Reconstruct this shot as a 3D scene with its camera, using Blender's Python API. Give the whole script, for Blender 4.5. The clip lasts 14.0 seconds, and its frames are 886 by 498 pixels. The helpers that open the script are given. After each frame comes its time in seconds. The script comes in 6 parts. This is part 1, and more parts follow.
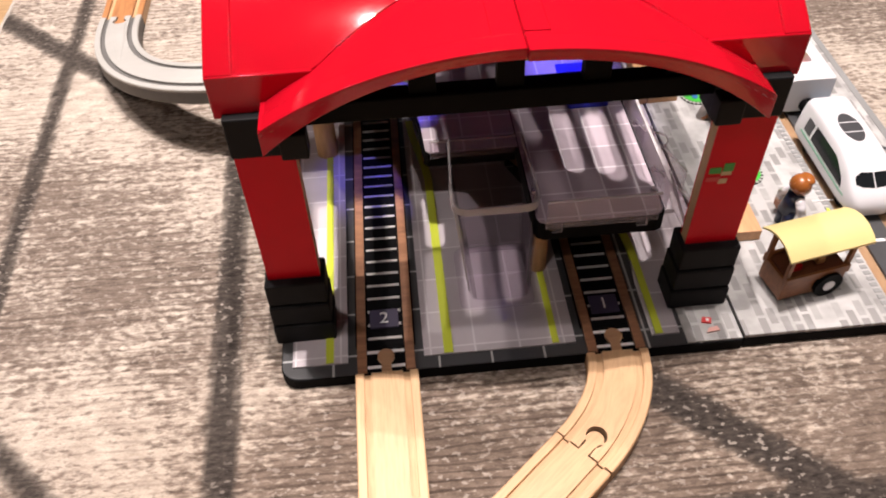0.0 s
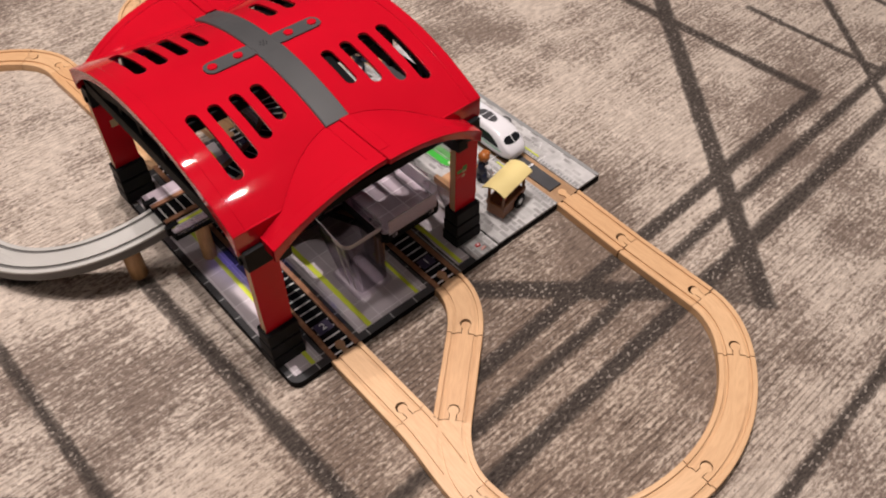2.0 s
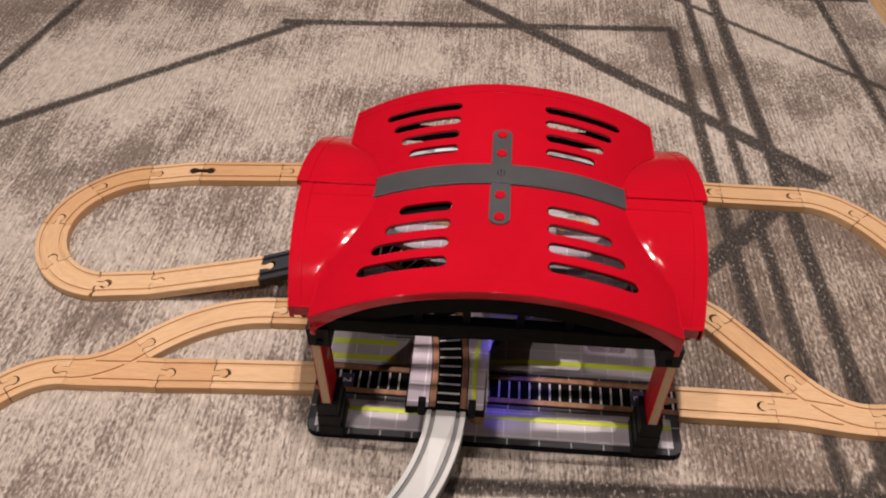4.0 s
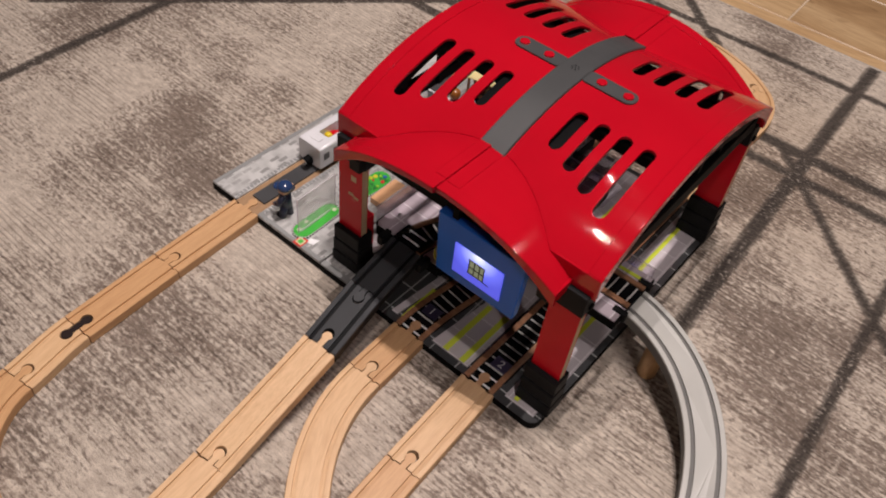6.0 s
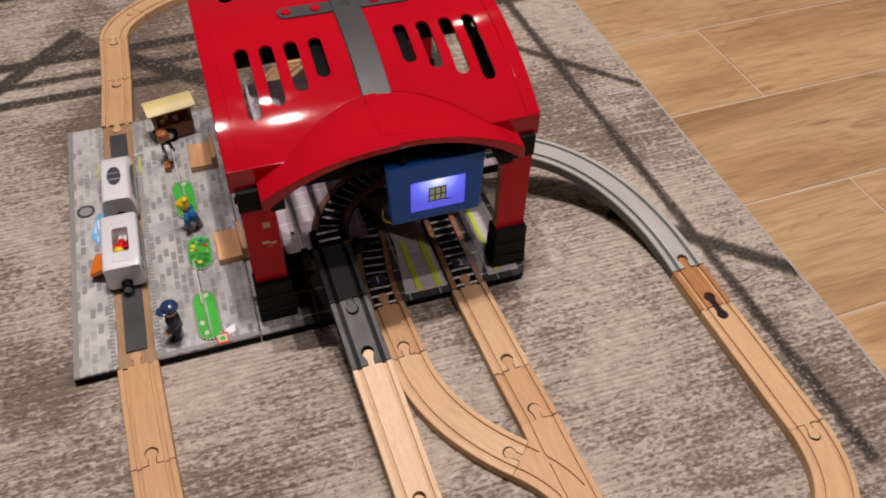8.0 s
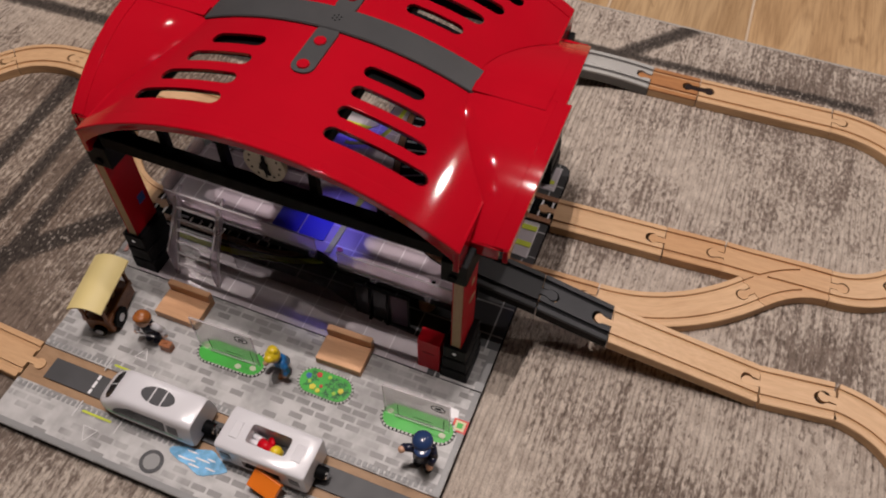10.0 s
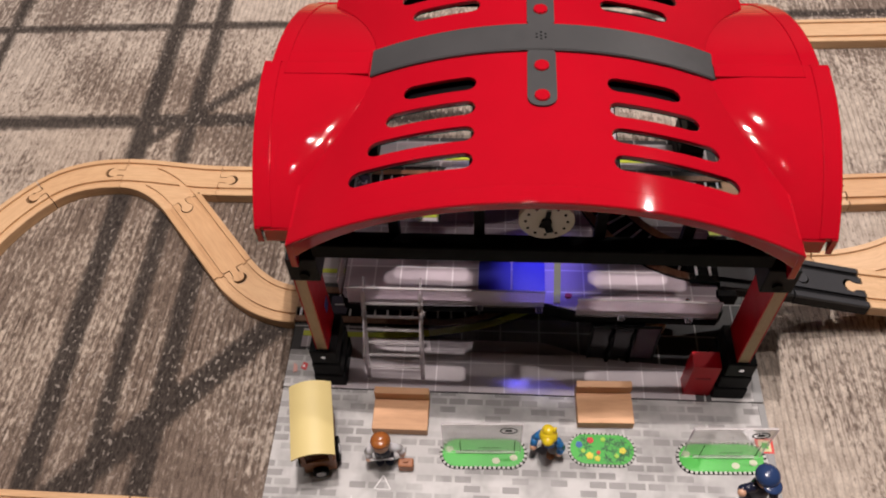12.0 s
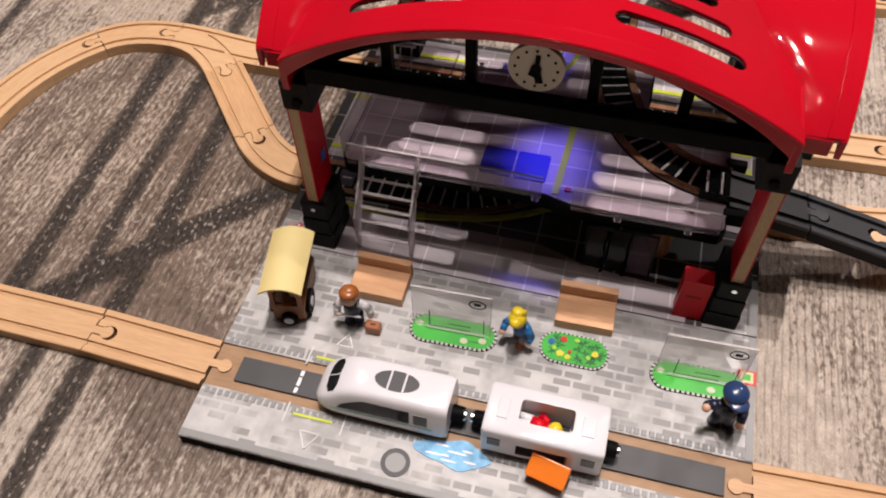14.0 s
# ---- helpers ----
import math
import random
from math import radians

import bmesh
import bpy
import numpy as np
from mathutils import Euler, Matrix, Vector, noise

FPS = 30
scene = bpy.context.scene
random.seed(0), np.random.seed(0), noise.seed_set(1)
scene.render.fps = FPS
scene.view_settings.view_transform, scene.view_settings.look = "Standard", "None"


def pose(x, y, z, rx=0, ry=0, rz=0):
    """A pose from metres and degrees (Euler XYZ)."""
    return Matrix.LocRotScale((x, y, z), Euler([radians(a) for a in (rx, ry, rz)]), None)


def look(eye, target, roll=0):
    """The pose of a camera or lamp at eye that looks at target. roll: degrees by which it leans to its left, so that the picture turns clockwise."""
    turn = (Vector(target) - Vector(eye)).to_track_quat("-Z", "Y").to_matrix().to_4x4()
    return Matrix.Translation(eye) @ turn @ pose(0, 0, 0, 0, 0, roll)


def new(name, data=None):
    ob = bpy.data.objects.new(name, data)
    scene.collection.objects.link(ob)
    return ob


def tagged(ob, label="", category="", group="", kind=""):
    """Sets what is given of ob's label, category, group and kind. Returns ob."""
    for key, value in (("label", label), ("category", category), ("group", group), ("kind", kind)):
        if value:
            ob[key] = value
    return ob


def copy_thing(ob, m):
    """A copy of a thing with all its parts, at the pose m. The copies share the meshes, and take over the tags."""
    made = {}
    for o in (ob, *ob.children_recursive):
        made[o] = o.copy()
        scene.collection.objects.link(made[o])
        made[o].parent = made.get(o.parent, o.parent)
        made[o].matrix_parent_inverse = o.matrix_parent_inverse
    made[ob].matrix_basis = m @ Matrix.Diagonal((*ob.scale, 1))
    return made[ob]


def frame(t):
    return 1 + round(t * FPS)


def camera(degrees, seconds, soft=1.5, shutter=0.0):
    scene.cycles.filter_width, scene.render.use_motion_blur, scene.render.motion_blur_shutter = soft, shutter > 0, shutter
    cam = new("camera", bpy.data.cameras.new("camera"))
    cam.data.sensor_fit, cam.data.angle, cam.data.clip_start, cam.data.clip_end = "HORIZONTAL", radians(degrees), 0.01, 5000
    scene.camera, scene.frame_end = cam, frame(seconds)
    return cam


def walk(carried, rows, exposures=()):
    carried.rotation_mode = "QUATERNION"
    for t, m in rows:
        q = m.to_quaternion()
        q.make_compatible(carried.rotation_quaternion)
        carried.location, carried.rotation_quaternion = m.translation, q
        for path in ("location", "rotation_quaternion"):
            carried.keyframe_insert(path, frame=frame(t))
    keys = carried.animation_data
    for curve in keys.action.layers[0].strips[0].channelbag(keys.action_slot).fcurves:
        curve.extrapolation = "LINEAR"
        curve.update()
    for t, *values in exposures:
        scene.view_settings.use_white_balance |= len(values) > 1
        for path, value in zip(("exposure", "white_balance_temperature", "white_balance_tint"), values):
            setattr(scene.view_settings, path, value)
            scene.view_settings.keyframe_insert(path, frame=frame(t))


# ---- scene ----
cam = camera(57.6, 14.0, soft=2.0)
PATH = [
    (0, (0.019, -0.307, 0.439), (0.109, 1.044, -1.032), -2.1),
    (0.5, (0.035, -0.333, 0.473), (0.247, 1.045, -0.961), -2.4),
    (1, (-0.025, -0.407, 0.611), (0.245, 0.856, -0.917), -3.1),
    (1.5, (-0.147, -0.439, 0.719), (0.464, 0.626, -0.86), 0.1),
    (2, (-0.252, -0.453, 0.741), (0.63, 0.531, -0.761), 0.2),
    (2.5, (-0.405, -0.404, 0.763), (0.74, 0.323, -0.707), -2.0),
    (3, (-0.539, -0.233, 0.773), (0.852, 0.168, -0.606), 4.3),
    (3.5, (-0.565, -0.011, 0.756), (0.83, 0.249, -0.653), 3.7),
    (3.7, (-0.549, 0.078, 0.775), (0.845, 0.294, -0.643), 1.6),
    (5.8, (-0.254, 0.739, 0.692), (0.605, -0.252, -0.817), 8.9),
    (6, (-0.212, 0.788, 0.7), (0.56, -0.319, -0.777), 7.6),
    (6.5, (-0.133, 0.876, 0.673), (0.462, -0.283, -0.844), 3.7),
    (7, (-0.051, 0.913, 0.672), (0.183, -0.38, -0.836), 4.0),
    (7.5, (0.071, 0.951, 0.69), (-0.091, -0.388, -0.786), 5.8),
    (8, (0.224, 0.922, 0.691), (-0.232, -0.362, -0.773), 1.8),
    (8.2, (0.272, 0.876, 0.695), (-0.257, -0.377, -0.772), 0.1),
    (10.3, (0.561, 0.406, 0.681), (-0.567, 0.08, -0.937), 0.1),
    (10.5, (0.549, 0.365, 0.683), (-0.589, 0.077, -0.937), -1.1),
    (11, (0.531, 0.245, 0.683), (-0.614, 0.192, -0.956), 1.7),
    (11.5, (0.554, 0.153, 0.662), (-0.557, 0.114, -1.001), -4.1),
    (12, (0.539, 0.164, 0.627), (-0.651, 0.034, -0.975), -3.7),
    (12.5, (0.56, 0.238, 0.633), (-0.681, 0.091, -0.928), -5.0),
    (13, (0.595, 0.248, 0.617), (-0.599, 0.096, -0.98), -3.8),
    (13.5, (0.599, 0.252, 0.595), (-0.669, -0.042, -0.923), -0.1),
    (14, (0.608, 0.247, 0.55), (-0.57, -0.099, -1.029), -1.9),
]
walk(cam, [(t, look(eye, target, roll)) for t, eye, target, roll in PATH],
     [(0, 0.62), (0.5, 0.42), (1, 0.24), (1.5, 0.08), (2.5, -0.08), (3.7, -0.15), (5.8, -0.41), (7.5, -0.41), (8.2, -0.54), (10.3, -0.70), (11, -0.62), (11.5, -0.39), (12.5, -0.09), (14, -0.03)])

from mathutils.bvhtree import BVHTree
import itertools

# ---- light ----
world = bpy.data.worlds.new("room_light")
scene.world = world
world.use_nodes = True
world.node_tree.nodes["Background"].inputs[0].default_value = (1.0, 0.86, 0.70, 1)
world.node_tree.nodes["Background"].inputs[1].default_value = 0.012


def ceiling_or_fill_lamp(x, y, z, watts, size, colour=(1.0, 0.888, 0.846)):
    data = bpy.data.lights.new("ceiling_or_fill_light", "AREA")
    data.shape, data.size, data.energy, data.color = "DISK", size, watts, colour
    ob = new("ceiling_or_fill_light", data)
    ob.location = (x, y, z)
    return ob


# ceiling spots: two strong above the station, weaker ones round it, one far off; the last is added fill
LAMPS = [(0.27, 0.15, 2.42, 27, 0.022), (0.0, 0.20, 2.42, 37, 0.022), (0.50, 0.64, 2.42, 2.2, 0.022), (0.59, -0.25, 2.42, 2.2, 0.022), (0.05, -0.19, 2.42, 6, 0.022), (-0.45, 0.72, 2.42, 17, 0.03), (-1.9, 1.85, 2.42, 34, 0.05), (-0.9, -1.35, 2.42, 8, 0.05)]
for lamp in LAMPS:
    ceiling_or_fill_lamp(*lamp)


# ---- materials ----
def nodes_of(name):
    m = bpy.data.materials.new(name)
    m.use_nodes = True
    return m, m.node_tree.nodes, m.node_tree.links, m.node_tree.nodes["Principled BSDF"]


def node(ns, kind, **values):
    n = ns.new(kind)
    for key, value in values.items():
        if key in n.inputs:
            n.inputs[key].default_value = value
    return n


def ramp(ns, ls, fac, stops):
    r = ns.new("ShaderNodeValToRGB")
    e = r.color_ramp.elements
    while len(e) < len(stops):
        e.new(0.5)
    for el, (p, c) in zip(e, stops):
        el.position, el.color = p, (*c, 1)
    ls.new(fac, r.inputs[0])
    return r.outputs[0]


def mixed(ns, ls, fac, a, b, mode="MIX"):
    m = ns.new("ShaderNodeMix")
    m.data_type, m.blend_type = "RGBA", mode
    for value, slot in ((fac, m.inputs[0]), (a, m.inputs[6]), (b, m.inputs[7])):
        if isinstance(value, bpy.types.NodeSocket):
            ls.new(value, slot)
        elif isinstance(value, (int, float)):
            slot.default_value = value
        else:
            slot.default_value = (*value, 1)
    return m.outputs[2]


def noise_tex(ns, ls, scale, detail=4.0, rough=0.55, stretch=None, coord="Object", turn=0.0):
    tc = ns.new("ShaderNodeTexCoord" if coord != "grain" else "ShaderNodeAttribute")
    if coord == "grain":
        tc.attribute_name, coord = "grain", "Vector"
    mp = ns.new("ShaderNodeMapping")
    mp.inputs["Scale"].default_value = stretch or (1, 1, 1)
    mp.inputs["Rotation"].default_value = (0, 0, turn)
    ls.new(tc.outputs[coord], mp.inputs[0])
    n = node(ns, "ShaderNodeTexNoise", Scale=scale, Detail=detail, Roughness=rough)
    ls.new(mp.outputs[0], n.inputs["Vector"])
    return n.outputs[0]


def bumped(ns, ls, p, height, strength, distance):
    b = node(ns, "ShaderNodeBump", Strength=strength, Distance=distance)
    ls.new(height, b.inputs["Height"])
    ls.new(b.outputs[0], p.inputs["Normal"])


def plastic(name, colour, rough=0.3, var=0.12, spec=0.5, scale=60.0, bump=0.05, coat=0.0, metal=0.0, soft_edge=0.0):
    m, ns, ls, p = nodes_of(name)
    big = noise_tex(ns, ls, scale * 0.3, 3)
    c = ramp(ns, ls, big, [(0.3, tuple(v * (1 - var) for v in colour)), (0.7, tuple(min(1, v * (1 + var)) for v in colour))])
    ls.new(c, p.inputs["Base Color"])
    fine = noise_tex(ns, ls, scale * 12, 3)
    r = ns.new("ShaderNodeMapRange")
    r.inputs["To Min"].default_value, r.inputs["To Max"].default_value = rough * 0.8, min(1, rough * 1.3)
    ls.new(noise_tex(ns, ls, scale * 1.7, 4), r.inputs[0])
    ls.new(r.outputs[0], p.inputs["Roughness"])
    p.inputs["Specular IOR Level"].default_value = spec
    p.inputs["Coat Weight"].default_value = coat
    p.inputs["Coat Roughness"].default_value = 0.05
    p.inputs["Metallic"].default_value = metal
    bumped(ns, ls, p, fine, bump, 0.0004)
    if soft_edge:
        edge = ns.new("ShaderNodeBevel")
        edge.samples = 6
        edge.inputs["Radius"].default_value = soft_edge
        ls.new(edge.outputs[0], p.inputs["Normal"].links[0].from_node.inputs["Normal"])
    return m


def wood(name, light, dark, rough=0.5, per_piece=0.10, stretch=(18, 160, 160), coord="Object", toned=False):
    """Beech: long fine grain with short flecks, each piece paler or more orange."""
    m, ns, ls, p = nodes_of(name)
    grain = noise_tex(ns, ls, 1.0, 6, 0.6, stretch, coord)
    fleck = noise_tex(ns, ls, 1.0, 3, 0.5, tuple(v * 4 for v in stretch), coord)
    c = ramp(ns, ls, grain, [(0.30, dark), (0.62, light)])
    c = mixed(ns, ls, 0.25, c, ramp(ns, ls, fleck, [(0.35, tuple(v * 0.75 for v in dark)), (0.6, light)]))
    if toned:
        tone = ns.new("ShaderNodeAttribute")
        tone.attribute_name = "tone"
        tint = ramp(ns, ls, tone.outputs["Fac"], [(0.0, (1.10, 1.14, 1.20)), (0.5, (1.0, 1.0, 1.0)), (1.0, (0.80, 0.66, 0.52))])
        c = mixed(ns, ls, 1.0, c, tint, "MULTIPLY")
    else:
        info = ns.new("ShaderNodeObjectInfo")
        hsv = ns.new("ShaderNodeHueSaturation")
        r = ns.new("ShaderNodeMapRange")
        r.inputs["To Min"].default_value, r.inputs["To Max"].default_value = 1 - per_piece, 1 + per_piece
        ls.new(info.outputs["Random"], r.inputs[0])
        ls.new(r.outputs[0], hsv.inputs["Value"])
        ls.new(c, hsv.inputs["Color"])
        c = hsv.outputs[0]
    ls.new(c, p.inputs["Base Color"])
    p.inputs["Roughness"].default_value = rough
    bumped(ns, ls, p, grain, 0.12, 0.0006)
    return m


def clear(name, tint=(1, 1, 1), rough=0.06, mixup=0.25):
    """Thin clear plastic: mostly see-through, with a gloss and a faint milky body."""
    m, ns, ls, p = nodes_of(name)
    p.inputs["Base Color"].default_value = (*(tint if mixup > 0.02 else (0.03, 0.03, 0.03)), 1)
    p.inputs["Roughness"].default_value = rough
    t = ns.new("ShaderNodeBsdfTransparent")
    t.inputs[0].default_value = (*[0.5 + 0.5 * v for v in tint], 1)
    mx = ns.new("ShaderNodeMixShader")
    fr = node(ns, "ShaderNodeFresnel", IOR=1.25)
    add = ns.new("ShaderNodeMath")
    add.operation, add.use_clamp = "MULTIPLY_ADD", True
    add.inputs[1].default_value = 0.4
    add.inputs[2].default_value = mixup
    ls.new(fr.outputs[0], add.inputs[0])
    ls.new(add.outputs[0], mx.inputs[0])
    ls.new(t.outputs[0], mx.inputs[1])
    ls.new(p.outputs[0], mx.inputs[2])
    ls.new(mx.outputs[0], ns["Material Output"].inputs[0])
    return m


RED = plastic("red_gloss_plastic", (0.40, 0.0035, 0.013), 0.055, 0.06, 0.4, 40, 0.03, 0.10, soft_edge=0.0012)
RED_BOARD = plastic("red_board", (0.55, 0.003, 0.014), 0.35, 0.08, 0.2)
BLACK = plastic("black_plastic", (0.0035, 0.0035, 0.0040), 0.55, 0.2, 0.05)
CHARCOAL = plastic("charcoal_plastic", (0.0095, 0.0095, 0.0105), 0.5, 0.15, 0.10)
STRAP = plastic("grey_strap_plastic", (0.050, 0.050, 0.052), 0.42, 0.1, 0.35)
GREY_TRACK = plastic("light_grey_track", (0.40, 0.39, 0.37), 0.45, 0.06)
# darker copy of the track grey: shade of grooves and sides put into colour
GREY_SHADE = plastic("grey_track_shade", (0.12, 0.115, 0.11), 0.6, 0.1)
DARK_TRACK = plastic("dark_grey_track", (0.036, 0.037, 0.041), 0.45, 0.1, 0.35)
WHITE = plastic("white_plastic", (0.68, 0.67, 0.70), 0.22, 0.03, 0.5, 40, 0.02, 0.2, soft_edge=0.0008)
WHITE_MARK = plastic("white_print", (0.82, 0.81, 0.83), 0.35, 0.04)
SLEEPER_PRINT = plastic("sleeper_print", (0.50, 0.48, 0.47), 0.4, 0.12)
YELLOW_MARK = plastic("yellow_print", (0.55, 0.62, 0.05), 0.35, 0.06)
BLUE = plastic("blue_plastic", (0.014, 0.13, 0.58), 0.3, 0.06, 0.25)
BLUE_PRINT = plastic("blue_print", (0.03, 0.03, 0.42), 0.35, 0.06)
GLASS_BLACK = plastic("black_window", (0.010, 0.011, 0.013), 0.12, 0.1, 0.2)
RAIL = wood("rail_print", (0.33, 0.160, 0.085), (0.18, 0.080, 0.042), 0.4)
BEECH = wood("beech_track", (0.63, 0.405, 0.225), (0.56, 0.34, 0.18), 0.45, 0.0, (16, 170, 170), "grain", True)
BEECH_RED = wood("dark_beech_track", (0.44, 0.20, 0.075), (0.31, 0.13, 0.05), 0.45, 0.05, (14, 120, 120), "grain")
GROOVE = wood("groove_wood", (0.58, 0.37, 0.20), (0.48, 0.29, 0.145), 0.55, 0.0, (16, 170, 170), "grain", True)
MDF = wood("board_edge", (0.52, 0.38, 0.24), (0.47, 0.33, 0.20), 0.6, 0.03, (200, 200, 40))
BENCH_WOOD = wood("bench_wood", (0.62, 0.345, 0.18), (0.54, 0.285, 0.14), 0.5, 0.06, (90, 12, 90))
CLEAR = clear("clear_plastic", (0.86, 0.80, 0.86), 0.10, 0.014)
NEAR_INVISIBLE = clear("clear_wall", (0.90, 0.88, 0.90), 0.06, 0.004)
CLEAR_DECK = clear("smoky_plastic", (0.36, 0.27, 0.35), 0.15, 0.12)


def paving_print():
    m, ns, ls, p = nodes_of("paving_print")
    tc = ns.new("ShaderNodeTexCoord")
    mp = ns.new("ShaderNodeMapping")
    mp.inputs["Rotation"].default_value = (0, 0, radians(90))
    ls.new(tc.outputs["Object"], mp.inputs[0])
    b = ns.new("ShaderNodeTexBrick")
    b.offset, b.squash = 0.5, 1.0
    for key, value in (("Scale", 1.0), ("Mortar Size", 0.0012), ("Mortar Smooth", 0.15), ("Brick Width", 0.0150), ("Row Height", 0.0074), ("Bias", 0.0)):
        b.inputs[key].default_value = value
    b.inputs["Color1"].default_value = (1, 1, 1, 1)
    b.inputs["Color2"].default_value = (0, 0, 0, 1)
    b.inputs["Mortar"].default_value = (1, 1, 1, 1)
    ls.new(mp.outputs[0], b.inputs["Vector"])
    patch = ramp(ns, ls, noise_tex(ns, ls, 22, 3, 0.6), [(0.48, (0.0, 0.0, 0.0)), (0.66, (0.7, 0.7, 0.7))])
    ground = ramp(ns, ls, noise_tex(ns, ls, 30, 3, 0.6), [(0.38, (0.35, 0.342, 0.338)), (0.62, (0.52, 0.51, 0.505))])
    c = mixed(ns, ls, ramp(ns, ls, b.outputs[0], [(0.50, (1, 1, 1)), (0.62, (0, 0, 0))]), ground, (0.262, 0.254, 0.250))
    c = mixed(ns, ls, patch, c, (0.51, 0.50, 0.495))
    c = mixed(ns, ls, 0.35, c, ramp(ns, ls, noise_tex(ns, ls, 60, 4), [(0.3, (0.75, 0.75, 0.75)), (0.7, (1, 1, 1))]), "MULTIPLY")
    ls.new(c, p.inputs["Base Color"])
    p.inputs["Roughness"].default_value = 0.5
    return m


PAVING = paving_print()
EDGE_GREY = plastic("plate_edge_print", (0.25, 0.25, 0.25), 0.4, 0.1)
CHROME = plastic("chrome", (0.75, 0.75, 0.76), 0.15, 0.03, metal=1.0)


# ---- mesh helpers ----
def mesh_of(name, bm, material=None):
    me = bpy.data.meshes.new(name)
    bm.normal_update()
    bm.to_mesh(me)
    bm.free()
    if material:
        me.materials.append(material)
    return me


def part(name, bm, material, parent=None, label="", smooth=False):
    me = mesh_of(name, bm, material) if isinstance(bm, bmesh.types.BMesh) else bm
    if smooth:
        me.polygons.foreach_set("use_smooth", [True] * len(me.polygons))
        me.set_sharp_from_angle(angle=radians(35))
    ob = new(name, me)
    ob.parent = parent
    if label:
        ob["label"] = label
    return ob


def thing(name, label, category, group="", at=(0, 0, 0), kind=""):
    e = new(name)
    e.location = at
    e.empty_display_size = 0.02
    return tagged(e, label, category, group, kind)


def box(bm, x0, x1, y0, y1, z0, z1, bevel=0.0, seg=2):
    geo = bmesh.ops.create_cube(bm, size=1, matrix=Matrix.LocRotScale(((x0 + x1) / 2, (y0 + y1) / 2, (z0 + z1) / 2), None, (abs(x1 - x0), abs(y1 - y0), abs(z1 - z0))))
    if bevel:
        edges = list({e for v in geo["verts"] for e in v.link_edges})
        bmesh.ops.bevel(bm, geom=edges, offset=bevel, segments=seg, profile=0.5, affect="EDGES")
    return bm


def boxed(*args, **kw):
    return box(bmesh.new(), *args, **kw)


def prism(bm, outline, z0, z1, m=None):
    """Solid with a flat outline (counter-clockwise x, y) from z0 to z1."""
    lo = [bm.verts.new((x, y, z0)) for x, y in outline]
    hi = [bm.verts.new((x, y, z1)) for x, y in outline]
    n = len(outline)
    bm.faces.new(hi)
    bm.faces.new(lo[::-1])
    for i in range(n):
        bm.faces.new((lo[i], lo[(i + 1) % n], hi[(i + 1) % n], hi[i]))
    if m is not None:
        bmesh.ops.transform(bm, matrix=m, verts=lo + hi)
    return bm


def bevel_all(bm, offset, seg=2, angle=40):
    edges = [e for e in bm.edges if len(e.link_faces) == 2 and e.calc_face_angle(0) > radians(angle)]
    bmesh.ops.bevel(bm, geom=edges, offset=offset, segments=seg, profile=0.5, affect="EDGES")
    return bm


def rounded(x0, x1, y0, y1, r, n=5):
    pts = []
    for cx, cy, a in ((x1 - r, y0 + r, -90), (x1 - r, y1 - r, 0), (x0 + r, y1 - r, 90), (x0 + r, y0 + r, 180)):
        for i in range(n + 1):
            b = radians(a + 90 * i / n)
            pts.append((cx + r * math.cos(b), cy + r * math.sin(b)))
    return pts


def oval(cx, cy, rx, ry, n=24):
    return [(cx + rx * math.cos(2 * math.pi * i / n), cy + ry * math.sin(2 * math.pi * i / n)) for i in range(n)]


def rod(bm, a, b, r0, r1=None, seg=16):
    a, b = Vector(a), Vector(b)
    d = b - a
    q = d.to_track_quat("Z", "Y").to_matrix().to_4x4()
    bmesh.ops.create_cone(bm, cap_ends=True, segments=seg, radius1=r0, radius2=r0 if r1 is None else r1, depth=d.length, matrix=Matrix.Translation((a + b) / 2) @ q)
    return bm


def ball(bm, c, r, scale=(1, 1, 1), u=16, v=10):
    bmesh.ops.create_uvsphere(bm, u_segments=u, v_segments=v, radius=r, matrix=Matrix.LocRotScale(c, None, scale))
    return bm


def sweep(bm, path, section, closed=True):
    """path: list of (point, unit side vector); section: (v, h) pairs, v across and h up."""
    rings = [[bm.verts.new(p + s * v + Vector((0, 0, h))) for v, h in section] for p, s in path]
    n = len(section)
    for a, b in zip(rings, rings[1:]):
        for i in range(n if closed else n - 1):
            j = (i + 1) % n
            bm.faces.new((a[i], a[j], b[j], b[i]))
    if closed:
        bm.faces.new(rings[0][::-1])
        bm.faces.new(rings[-1])
    bmesh.ops.recalc_face_normals(bm, faces=bm.faces[:])
    return bm


def unit(deg):
    return Vector((math.cos(radians(deg)), math.sin(radians(deg)), 0))


def hermite(p, hp, q, hq, n):
    """A smooth way from p, heading hp degrees, to q, heading hq degrees."""
    p, q = Vector(p), Vector(q)
    turn = abs((hq - hp + 180) % 360 - 180)
    k = (q - p).length * (1 + 0.00005 * turn * turn / 2)
    a, b = unit(hp) * k, unit(hq) * k
    a.z = b.z = q.z - p.z
    out = []
    for i in range(n + 1):
        t = i / n
        h = (2 * t**3 - 3 * t**2 + 1, t**3 - 2 * t**2 + t, -2 * t**3 + 3 * t**2, t**3 - t**2)
        d = (6 * t * t - 6 * t, 3 * t * t - 4 * t + 1, -6 * t * t + 6 * t, 3 * t * t - 2 * t)
        pos = p * h[0] + a * h[1] + q * h[2] + b * h[3]
        tan = p * d[0] + a * d[1] + q * d[2] + b * d[3]
        s = Vector((tan.y, -tan.x, 0)).normalized()
        out.append((pos, s))
    return out


